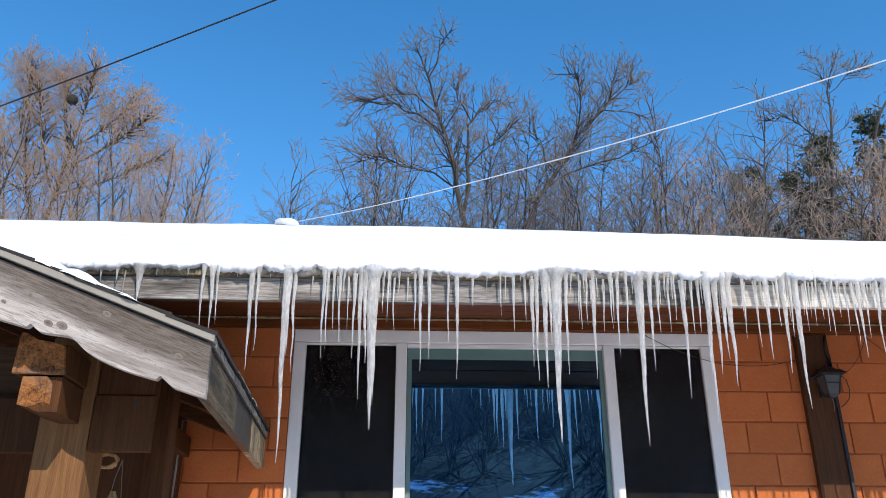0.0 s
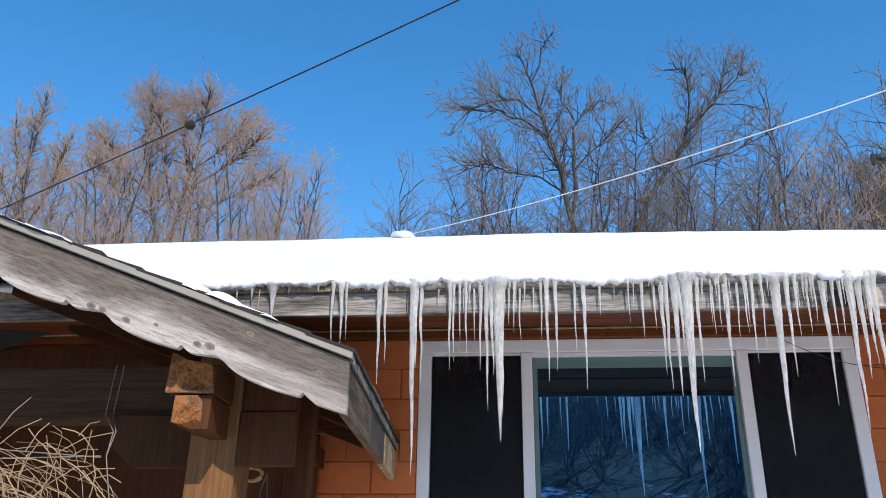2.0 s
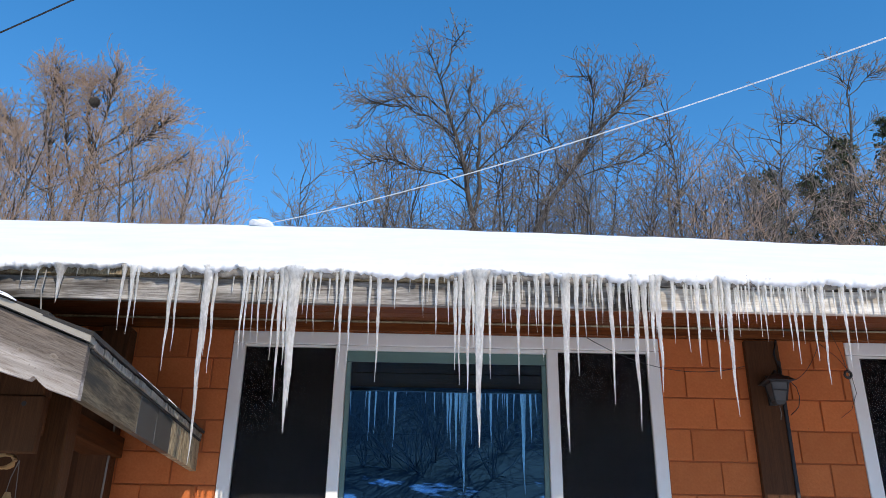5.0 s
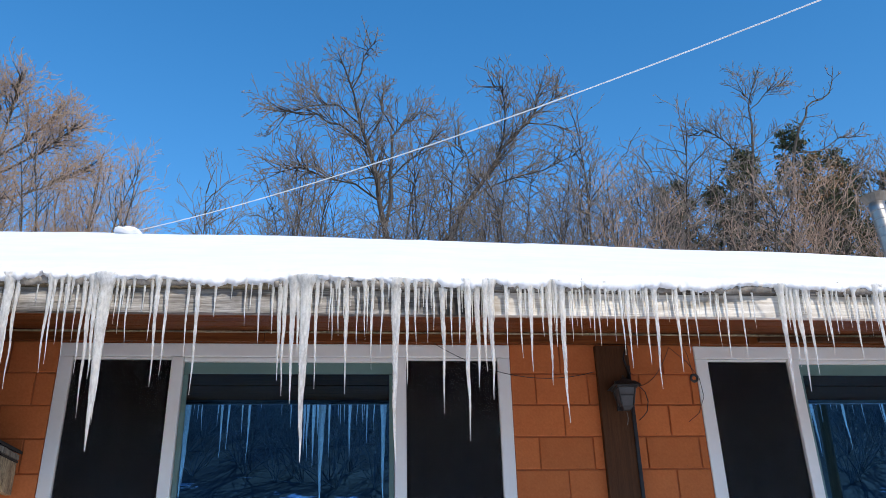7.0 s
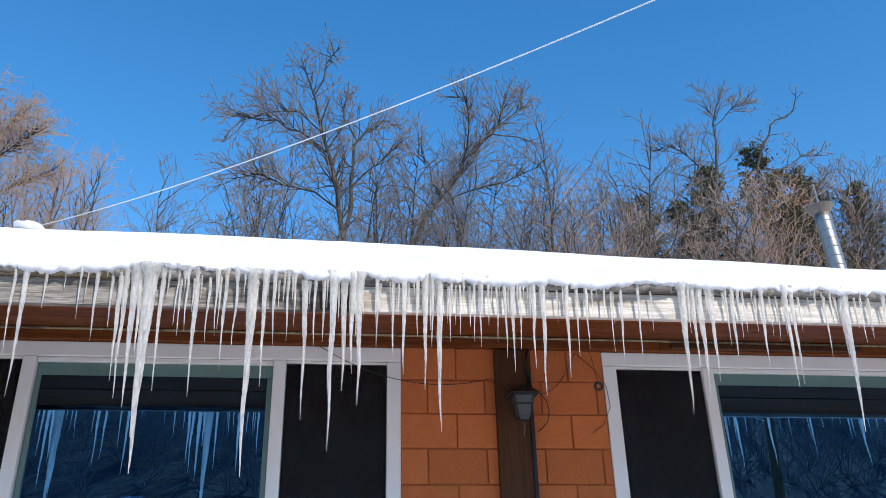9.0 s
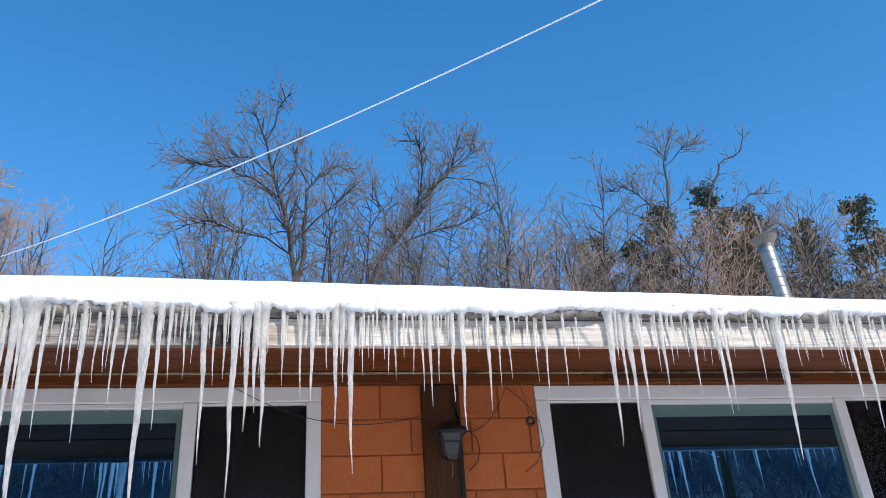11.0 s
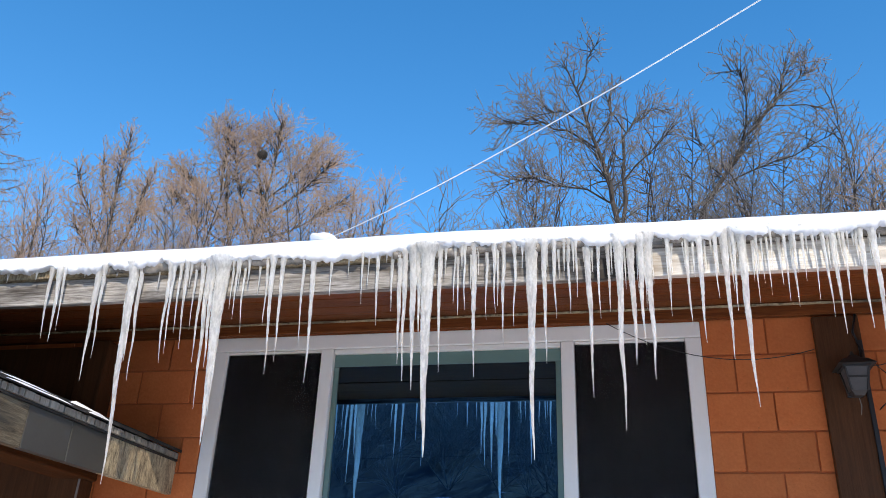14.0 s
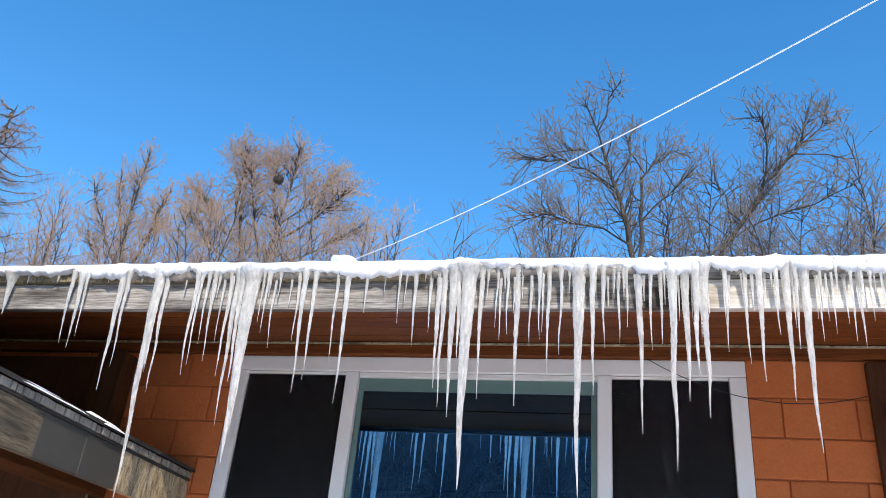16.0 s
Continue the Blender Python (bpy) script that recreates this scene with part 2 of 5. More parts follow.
def ice_material():
    m, n, l, b = mat("cloudy_ice", 0.12)
    v = coords(n, l, (1, 1, 0.3))
    g = noise_tex(n, l, v, 75, 5)
    bead = noise_tex(n, l, coords(n, l), 85, 2)
    l.new(ramp(n, l, g, [(0.3, (0.95, 0.945, 0.93)), (0.7, (1.0, 0.995, 0.98))]), b.inputs["Base Color"])
    b.inputs["IOR"].default_value = 1.31
    l.new(ramp(n, l, g, [(0.38, (0.12, 0.12, 0.12)), (0.62, (0.72, 0.72, 0.72))]), b.inputs["Transmission Weight"])
    bump(n, l, b, blend(n, l, 0.6, g, bead), 0.8, 0.012)
    tl, mx = n.new("ShaderNodeBsdfTranslucent"), n.new("ShaderNodeMixShader")
    tl.inputs["Color"].default_value = (1.0, 0.99, 0.96, 1)
    mx.inputs[0].default_value = 0.56
    l.new(b.outputs[0], mx.inputs[1])
    l.new(tl.outputs[0], mx.inputs[2])
    l.new(mx.outputs[0], n["Material Output"].inputs["Surface"])
    return m


def pane_material(name, tint, share):
    """Coated window glass: a share of mirror over a body tinted to dim the room."""
    m, n, l, b = mat(name)
    n.remove(b)
    gl, tr, mx, lw = (n.new("ShaderNodeBsdf" + k) if k in ("Glossy", "Transparent") else n.new("ShaderNode" + k) for k in ("Glossy", "Transparent", "MixShader", "LayerWeight"))
    gl.inputs["Roughness"].default_value, gl.inputs["Color"].default_value = 0.005, (*tint, 1)
    tr.inputs["Color"].default_value = (0.20, 0.24, 0.26, 1)
    lw.inputs["Blend"].default_value = 0.2
    mr = n.new("ShaderNodeMapRange")
    mr.inputs["To Min"].default_value, mr.inputs["To Max"].default_value = share, 1.0
    l.new(lw.outputs["Fresnel"], mr.inputs["Value"])
    l.new(mr.outputs["Result"], mx.inputs[0])
    l.new(tr.outputs[0], mx.inputs[1])
    l.new(gl.outputs[0], mx.inputs[2])
    l.new(mx.outputs[0], n["Material Output"].inputs["Surface"])
    return m


def screen_material():
    """Fine black insect mesh, three quarters closed."""
    m, n, l, b = mat("black_insect_mesh", 0.8)
    b.inputs["Base Color"].default_value = (0.006, 0.006, 0.007, 1)
    b.inputs["Alpha"].default_value = 0.5
    return m


def ground_material():
    """Bare trodden earth in the yard with left-over snow, shade-darkened ground on the far slope."""
    m, n, l, b = mat("yard_earth_and_snow", 0.9)
    v = coords(n, l)
    tc, sp, mr = n.new("ShaderNodeTexCoord"), n.new("ShaderNodeSeparateXYZ"), n.new("ShaderNodeMapRange")
    l.new(tc.outputs["Object"], sp.inputs[0])
    mr.inputs["From Min"].default_value, mr.inputs["From Max"].default_value = -15, -32
    mr.inputs["To Max"].default_value = -0.45
    l.new(sp.outputs["Y"], mr.inputs["Value"])
    patch, fine = noise_tex(n, l, v, 0.45), noise_tex(n, l, v, 7)
    ad = n.new("ShaderNodeMath")
    ad.operation = "ADD"
    l.new(mr.outputs["Result"], ad.inputs[0])
    l.new(patch, ad.inputs[1])
    # The yard stays unseen; its earth and snow tones are set for bounce light.
    earth = ramp(n, l, fine, [(0.3, (0.38, 0.30, 0.205)), (0.7, (0.58, 0.475, 0.345))])
    # Far slope near black: the backlit hill's shade is put into the colour.
    shaded_litter = ramp(n, l, fine, [(0.3, (0.010, 0.009, 0.008)), (0.7, (0.028, 0.023, 0.018))])
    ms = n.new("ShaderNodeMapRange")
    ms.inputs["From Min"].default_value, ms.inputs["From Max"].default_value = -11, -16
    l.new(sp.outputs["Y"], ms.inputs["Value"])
    earth = blend(n, l, ms.outputs["Result"], earth, shaded_litter)
    l.new(blend(n, l, ramp(n, l, ad.outputs[0], [(0.42, (0, 0, 0)), (0.49, (1, 1, 1))]), earth, (0.86, 0.88, 0.9)), b.inputs["Base Color"])
    bump(n, l, b, fine, 0.5, 0.03)
    return m


CLAY, SNOW, ICE, YARD = clay_material(), snow_material(), ice_material(), ground_material()
GLASS = pane_material("blue_coated_glass", (0.14, 0.47, 0.92), 0.64)
GLASS_CLEAR = pane_material("clear_glass", (0.8, 0.85, 0.9), 0.20)
SCREEN = screen_material()

# ---------------------------------------------------------------- mesh helpers


def origin(ob):
    return ob.matrix_basis.translation + (origin(ob.parent) if ob.parent else Vector((0, 0, 0)))


def thing(name, at, label, category, group="", kind=""):
    e = new(name)
    e.empty_display_size = 0.1
    e.location = at
    return tagged(e, label, category, group, kind)


def finish(bm, material, name, smooth=False):
    me = bpy.data.meshes.new(name)
    bm.to_mesh(me)
    bm.free()
    me.materials.append(material)
    if smooth:
        for p in me.polygons:
            p.use_smooth = True
    return me


def part(name, bm, material, parent, label="", smooth=False):
    bmesh.ops.translate(bm, vec=-origin(parent), verts=bm.verts)
    ob = new(name, finish(bm, material, name, smooth))
    ob.parent = parent
    return tagged(ob, label)


def solid(name, bm, material, label, category, kind="", smooth=False, group=""):
    return tagged(new(name, finish(bm, material, name, smooth)), label, category, group, kind)


def box(x0, x1, y0, y1, z0, z1, bevel=0.0, bm=None):
    own = bmesh.new()
    bmesh.ops.create_cube(own, size=1, matrix=Matrix.LocRotScale(((x0 + x1) / 2, (y0 + y1) / 2, (z0 + z1) / 2), None, (x1 - x0, y1 - y0, z1 - z0)))
    if bevel:
        bmesh.ops.bevel(own, geom=own.edges[:], offset=bevel, segments=2, affect="EDGES", profile=0.6)
    if bm is None:
        return own
    me = bpy.data.meshes.new("tmp")
    own.to_mesh(me)
    own.free()
    bm.from_mesh(me)
    bpy.data.meshes.remove(me)
    return bm


def prism(outline, y0, y1, bm=None):
    """An outline in x and z, drawn out from y0 to y1."""
    bm = bm or bmesh.new()
    a = [bm.verts.new((x, y0, z)) for x, z in outline]
    b = [bm.verts.new((x, y1, z)) for x, z in outline]
    bm.faces.new(a)
    bm.faces.new(b[::-1])
    for i in range(len(a)):
        j = (i + 1) % len(a)
        bm.faces.new((a[j], a[i], b[i], b[j]))
    bmesh.ops.recalc_face_normals(bm, faces=bm.faces[:])
    return bm


def tube(pts, radius, sides=6, bm=None, taper=None):
    bm = bm or bmesh.new()
    pts = [Vector(p) for p in pts]
    rings = []
    for i, p in enumerate(pts):
        d = (pts[min(i + 1, len(pts) - 1)] - pts[max(i - 1, 0)]).normalized()
        u = d.cross(Vector((0.13, 0.31, 0.94))).normalized()
        w = d.cross(u)
        r = radius if taper is None else radius + (taper - radius) * i / (len(pts) - 1)
        rings.append([bm.verts.new(p + r * (math.cos(a) * u + math.sin(a) * w)) for a in (2 * math.pi * k / sides for k in range(sides))])
    for a, b in zip(rings, rings[1:]):
        for k in range(sides):
            bm.faces.new((a[k], a[(k + 1) % sides], b[(k + 1) % sides], b[k]))
    bm.faces.new(rings[0][::-1])
    bm.faces.new(rings[-1])
    return bm


def sag(a, b, drop, n=14):
    a, b = Vector(a), Vector(b)
    return [a.lerp(b, i / n) - Vector((0, 0, drop * 4 * (i / n) * (1 - i / n))) for i in range(n + 1)]


def wob(x, k, s=0.0):
    """Smooth noise along one line, about -1 to 1."""
    return noise.noise(Vector((x * k, s, 0.37)))


# ---------------------------------------------------------------- ground and hillside
WALL_Y, RIDGE_Y, RIDGE_Z, LIP_Y, LIP_Z = 5.0, 8.0, 5.43, 3.95, 3.33


def ground_z(x, y):
    z = 0.1 + 0.03 * noise.noise(Vector((x * 0.3, y * 0.3, 0)))
    if y > 13:
        z += 0.40 * (min(y, 75) - 13) + 0.05 * max(0, min(y - 13, 12)) * noise.noise(Vector((x * 0.08, y * 0.08, 4)))
    if y < -9:
        z += 0.355 * (-9 - max(y, -80)) + 0.6 * noise.noise(Vector((x * 0.05, y * 0.05, 9)))
    return z


def build_ground():
    xs = [-900, -400, -200] + list(range(-100, 101, 4)) + [200, 400, 900]
    ys = [-900, -400, -200] + list(range(-100, 101, 4)) + [200, 400, 900]
    bm = bmesh.new()
    g = [[bm.verts.new((x, y, ground_z(x, y))) for x in xs] for y in ys]
    for a, b in zip(g, g[1:]):
        for i in range(len(xs) - 1):
            bm.faces.new((a[i], a[i + 1], b[i + 1], b[i]))
    solid("ground", bm, YARD, "trodden yard with left-over snow, a snowy slope and a shade-darkened wooded slope", "ground", "structure", True)


build_ground()

# ---------------------------------------------------------------- house shell
WINDOWS = ((0.0, 2.606), (3.757, 6.27))
W_TOP, W_BOT = 3.30, 1.05
END_L, END_R = -4.0, 10.2


def build_shell():
    bm = bmesh.new()
    spans = [END_L] + [v for w in WINDOWS for v in w] + [END_R]
    for a, b in zip(spans[::2], spans[1::2]):
        box(a, b, WALL_Y, WALL_Y + 0.2, 0.05, 3.40, 0, bm)
    for a, b in WINDOWS:
        box(a, b, WALL_Y, WALL_Y + 0.2, 0.05, W_BOT, 0, bm)
        box(a, b, WALL_Y, WALL_Y + 0.2, W_TOP, 3.40, 0, bm)
    wall = solid("wall_south", bm, MORTAR, "orange clay block wall with raked joints", "wall", "structure")
    solid("wall_west", box(END_L, END_L + 0.2, 5.2, 11.5, 0.05, 3.4), RENDER, "orange clay plastered side wall", "wall", "structure")
    solid("wall_east", box(END_R - 0.2, END_R, 5.2, 11.5, 0.05, 3.4), RENDER, "orange clay plastered side wall", "wall", "structure")
    solid("wall_north", box(END_L, END_R, 11.5, 11.7, 0.05, 3.4), RENDER, "orange clay plastered rear wall", "wall", "structure")
    # Unseen room, added as a dark backing for the panes.
    solid("ceiling", box(END_L + 0.2, END_R - 0.2, 5.2, 11.5, 3.3, 3.36), ROOM, "unseen room ceiling, its dimness put into the colour", "ceiling", "structure")
    solid("floor", box(END_L + 0.2, END_R - 0.2, 5.2, 11.5, 0.35, 0.45), ROOM, "unseen room floor, its dimness put into the colour", "floor", "structure")
    solid("partition", box(END_L + 0.2, END_R - 0.2, 8.0, 8.1, 0.45, 3.3), ROOM, "added inner wall of the room, its dimness put into the colour", "wall", "structure")
    return wall


wall_south = build_shell()

# ---------------------------------------------------------------- eave: soffit, fascia, trims


def build_eave():
    base = (3.0, 4.6, 3.2)
    soffit = thing("soffit", base, "brown boarded eave soffit above the windows", "soffit", kind="structure")
    for y0, y1 in ((4.04, 4.268), (4.28, 4.508), (4.52, 4.748), (4.76, 4.99)):
        bd = box(END_L, END_R, y0, y1, 3.155, 3.175, 0.003)
        for v in bd.verts:
            v.co.z += 0.235 * (v.co.y - 4.04)
        part("board", bd, EAVE_BROWN, soffit)
    ledger = thing("wall_trim", (3, 4.97, 3.3), "brown trim strips along the wall top", "trim", kind="structure")
    for a, b in ((END_L, 1.15), (1.153, 4.1), (4.103, END_R)):
        part("frieze_board", box(a, b, 4.952, 4.982, 3.303, 3.372, 0.003), EAVE_BROWN, ledger)
    part("edge_strip", box(END_L, END_R, 4.934, 4.950, 3.352, 3.361, 0.002), PALE_EAVE, ledger, "thin pale edge strip")
    part("loose_strip", box(4.15, 5.32, 4.90, 4.932, 3.306, 3.334, 0.004), POST_BROWN, ledger, "loose dark batten")
    fascia = thing("fascia", (1, 4.0, 3.13), "weathered grey and flaking white fascia boards", "fascia", kind="structure")
    for a, b, m, lab in ((END_L, 0.05, GREY_BOARD, ""), (0.053, 2.3, GREY_BOARD, ""), (2.303, 6.2, PALE_BOARD, "flaking white painted board"), (6.203, END_R, PALE_BOARD, "")):
        part("board", box(a, b, 4.0, 4.034, 3.13, 3.25, 0.004), m, fascia, lab)
    for a, b in ((END_L, 1.4), (1.403, 4.7), (4.703, END_R)):
        part("crown_strip", box(a, b, 3.978, 4.02, 3.253, 3.292, 0.004), PALE_EAVE if a < 1 else GREY_BOARD, fascia)
    deck = bmesh.new()
    k = (RIDGE_Z - LIP_Z) / (RIDGE_Y - LIP_Y)
    for s in (1, -1):
        y0, y1 = (3.965, RIDGE_Y) if s == 1 else (12.03, RIDGE_Y)
        for x0, x1 in ((END_L - 0.2, 7.0),):
            q = [(x0, y0, 3.295), (x1, y0, 3.295), (x1, y1, 3.10 + k * 3.97), (x0, y1, 3.26 + k * 3.97)]
            v = [deck.verts.new(p) for p in q] + [deck.verts.new((x, y, z + 0.02)) for x, y, z in q]
            for f in ((0, 1, 2, 3), (4, 5, 6, 7), (0, 1, 5, 4), (1, 2, 6, 5), (2, 3, 7, 6), (3, 0, 4, 7)):
                deck.faces.new([v[i] for i in f])
    box(7.0, END_R + 0.3, 3.965, 12.03, 3.285, 3.315, 0, deck)
    solid("roof", deck, SHINGLE, "dark shingled low-pitched house roof under snow", "roof", "structure")


build_eave()


def roof_snow():
    """One snow blanket: a ragged, rounded lip at the eave, a gentle ridge and a hip at the east end."""
    bm = bmesh.new()
    slope = (RIDGE_Z - LIP_Z) / (RIDGE_Y - LIP_Y)
    xs, x = [], END_L - 0.2
    while x < END_R + 0.9:
        xs.append(x)
        x += 0.009 if -1.7 < x < 6.5 else 0.07
    back = [i / 24 for i in range(1, 25)]
    cols = []
    for x in xs:
        lobe = min(1.0, 2.4 * abs(wob(x, 2.7, 12.0))) ** 0.6
        nub = min(1.0, 2.2 * abs(wob(x, 9.5, 14.0))) ** 0.7
        out = 0.016 * wob(x, 3, 5) + 0.012 * nub + 0.006 * wob(x, 47, 7)
        hip = max(0.0, x - 7.0) * 0.30
        zt = 3.318 + 0.008 * wob(x, 6, 8) + 0.005 * wob(x, 31, 9)
        zb = 3.303 - 0.030 * lobe - 0.012 * nub + 0.030 * max(0.0, wob(x, 1.3, 1.0)) + 0.006 * wob(x, 30, 3) + 0.004 * wob(x, 70, 4)
        zb -= 0.011 + 0.020 * max(0.0, wob(x, 17, 52)) * max(0.0, 0.4 + wob(x, 55, 53))
        zb = min(zb, zt - 0.014)
        h = zt - zb
        prof = [(4.10, 3.318), (4.03, 3.318), (3.992, zb + 0.010), (3.966 - out, zb), (3.950 - out, zb + 0.006), (3.944 - out, zb + 0.35 * h), (3.947 - out, zb + 0.7 * h), (3.960 - out * 0.8, zt + 0.002), (4.01, zt + 0.034)]
        rough = [Vector((0, wob(x, 42, 20 + k) * 0.007 + wob(x, 100, 40 + k) * 0.006, wob(x, 44, 60 + k) * 0.008 + wob(x, 105, 80 + k) * 0.007)) if 1 < k < 8 else Vector((0, 0, 0)) for k in range(9)]
        col = [bm.verts.new(Vector((x, y, z - hip * 0.06)) + rough[k]) for k, (y, z) in enumerate(prof)]
        for f in back:
            y = 4.01 + (RIDGE_Y - 4.01) * f
            z = 3.350 + 0.5215 * (y - 4.01) + min(1, 6 * f) * (0.014 * noise.noise(Vector((x * 0.9, y * 0.9, 1))) + 0.006 * noise.noise(Vector((x * 5, y * 3, 2))))
            z -= 0.10 * max(0, f - 0.93) + 0.020 * f * max(0.0, x - 1.5)
            z = min(z, 5.44 - hip + 0.012 * wob(x, 1.1, 9))
            col.append(bm.verts.new((x, y, z)))
        top = col[-1].co.z
        for f in (0.1, 0.4, 1.0):
            col.append(bm.verts.new((x, RIDGE_Y + 4 * f, max(3.33, top - 2.0 * f))))
        cols.append(col)
    for a, b in zip(cols, cols[1:]):
        for i in range(len(a) - 1):
            bm.faces.new((a[i], b[i], b[i + 1], a[i + 1]))
    bmesh.ops.recalc_face_normals(bm, faces=bm.faces[:])
    solid("roof_snow", bm, SNOW, "thick white snow blanket with ragged icy edge on the roof", "snow", "", True)
    # grey wet ice that binds the icicles' roots under the snow's edge
    for a, b in ((-0.05, 0.95), (1.3, 2.32), (2.4, 3.3), (3.4, 3.78), (3.86, 4.95), (5.05, 7.0)):
        rim, rings, x = bmesh.new(), [], a
        while x <= b:
            low = 3.250 + 0.012 * wob(x, 5, 31) + 0.009 * wob(x, 22, 33) + 0.005 * wob(x, 60, 35)
            deep = 3.956 + 0.008 * wob(x, 11, 37) + 0.005 * wob(x, 50, 39)
            rings.append([rim.verts.new(p) for p in ((x, 3.985, 3.312), (x, deep + 0.006, 3.308), (x, deep, 0.5 * (low + 3.30)), (x, deep + 0.008, low), (x, 3.985, low + 0.006))])
            x += 0.008
        for p, q in zip(rings, rings[1:]):
            for k in range(5):
                rim.faces.new((p[k], p[(k + 1) % 5], q[(k + 1) % 5], q[k]))
        rim.faces.new(rings[0])
        rim.faces.new(rings[-1][::-1])
        bmesh.ops.recalc_face_normals(rim, faces=rim.faces[:])
        solid("ice_rim", rim, ICE_RIM, "grey wet ice band under the snow edge at the eave", "ice", "", True, "ice bands along the eave")
    # the wire's anchor under a hump of snow at the ridge
    hump = bmesh.new()
    bmesh.ops.create_icosphere(hump, subdivisions=4, radius=1)
    for v in hump.verts:
        d = 1 + 0.25 * noise.noise(v.co * 1.7)
        v.co = Vector((-0.56 + 0.14 * d * v.co.x, 7.86 + 0.20 * d * v.co.y, 5.318 + 0.062 * d * v.co.z))
    solid("snow_hump", hump, SNOW, "small snow hump over the cable anchor at the ridge", "snow", "", True)


roof_snow()
# ---------------------------------------------------------------- icicles
rng = random.Random(11)


def strand(bm, x0, y0, length, r0, lean):
    """One tapering, beaded rod of ice."""
    n = max(12, min(110, int(length / 0.0065)))
    sides = 8 if r0 > 0.011 else 6
    ph, ph2 = rng.random() * 50, rng.random() * 50
    calm = min(1.0, 0.013 / r0)      # stout ones are smoother
    rings = []
    for i in range(n + 1):
        s = i / n
        r = r0 * (0.80 * (1 - s) ** 1.05 + 0.20 * (1 - s) ** 0.3 + 0.8 * (max(0, 0.06 - s * length) / 0.06) ** 1.5) * (1 + 0.15 * calm * wob(s * length * 26, 1, ph) + calm * (0.12 + 0.34 * s) * wob(s * length * 78, 1, ph2))
        if i == n:
            r = 0.0014
        cx = x0 * (1 - 0.35 * s) + 0.007 * wob(s * length * 6, 1, ph) * min(1, s * 4)
        cy = y0 - lean * length * s ** 1.1 + 0.006 * wob(s * length * 6, 1, ph2)
        rings.append([bm.verts.new((cx + r * math.cos(a), cy + r * math.sin(a), -length * s)) for a in (2 * math.pi * (k + 0.5 * (i % 2)) / sides for k in range(sides))])
    for a, b in zip(rings, rings[1:]):
        for k in range(sides):
            bm.faces.new((a[k], b[k], b[(k + 1) % sides], a[(k + 1) % sides]))
    bm.faces.new(rings[0])
    bm.faces.new(rings[-1][::-1])


def icicle(x, length, r0, top=3.296):
    """A single icicle, or several rods frozen together where it is broad."""
    bm = bmesh.new()
    lean = -0.085 + rng.uniform(-0.02, 0.02)
    if r0 > 0.030:
        strand(bm, 0.15 * r0, 0, length, r0 * 0.88, lean)
        for k in range(3):
            strand(bm, r0 * (-0.95 + 0.75 * k), rng.uniform(-0.006, 0.006), length * rng.uniform(0.38, 0.86), r0 * rng.uniform(0.30, 0.44), lean)
    elif r0 > 0.021:
        strand(bm, 0, 0, length, r0 * 0.8, lean)
        strand(bm, r0 * rng.choice((-0.6, 0.6)), 0.002, length * rng.uniform(0.4, 0.6), r0 * 0.5, lean)
    else:
        strand(bm, 0, 0, length, r0, lean)
    bmesh.ops.recalc_face_normals(bm, faces=bm.faces[:])
    ob = new("icicle", finish(bm, ICE, "icicle", True))
    ob.location = (x, 3.962 + rng.uniform(-0.010, 0.010), top)
    words = "broad white icicle of rods frozen together at the eave" if r0 > 0.021 else ("long slender icicle hanging from the eave" if length > 0.4 else "short thin icicle hanging from the eave")
    tagged(ob, words, "icicle", "icicles along the eave")


# place along the eave, length, root radius
WEST = [(-0.651, 0.2, 0.021), (-0.327, 0.33, 0.0104), (-0.282, 0.35, 0.0133), (-0.254, 0.3, 0.0074), (-0.086, 0.53, 0.0147), (-0.052, 0.43, 0.0102), (0.093, 0.96, 0.027), (0.133, 0.53, 0.0116), (0.278, 0.46, 0.0116),
        (0.298, 0.42, 0.0087), (0.327, 0.33, 0.0087), (0.358, 0.4, 0.0101), (0.399, 0.32, 0.0072), (0.43, 0.46, 0.0115), (0.464, 0.66, 0.0144), (0.522, 0.81, 0.0404), (0.573, 0.23, 0.0072), (0.602, 0.28, 0.0072), (0.631, 0.34, 0.0072),
        (0.737, 0.31, 0.0086), (0.766, 0.52, 0.013), (0.809, 0.47, 0.0115), (0.905, 0.4, 0.0086), (0.948, 0.56, 0.013), (1.171, 0.24, 0.0058), (1.235, 0.33, 0.0102), (1.296, 0.27, 0.0087)]
MIDDLE = [(1.33, 0.49, 0.0145), (1.354, 0.56, 0.0131), (1.394, 0.6, 0.0233), (1.447, 0.86, 0.0365), (1.505, 0.53, 0.0117), (1.578, 0.3, 0.0088), (1.607, 0.28, 0.0074), (1.645, 0.55, 0.0147), (1.698, 0.32, 0.0089), (1.733, 0.3, 0.0074),
          (1.768, 0.44, 0.0104), (1.812, 0.36, 0.0089), (1.877, 0.87, 0.029), (1.935, 0.51, 0.0135), (1.974, 0.33, 0.0105), (2.032, 0.31, 0.009), (2.062, 0.25, 0.0075), (2.106, 0.64, 0.0151), (2.15, 0.34, 0.0091), (2.186, 0.31, 0.0107),
          (2.224, 0.77, 0.0229), (2.274, 0.52, 0.0184), (2.312, 0.45, 0.0154), (2.342, 0.58, 0.0185), (2.416, 0.34, 0.0093), (2.49, 0.38, 0.0109), (2.534, 0.45, 0.0141), (2.594, 0.28, 0.0094), (2.629, 0.51, 0.0158), (2.659, 0.33, 0.0095), (2.692, 0.69, 0.019)]
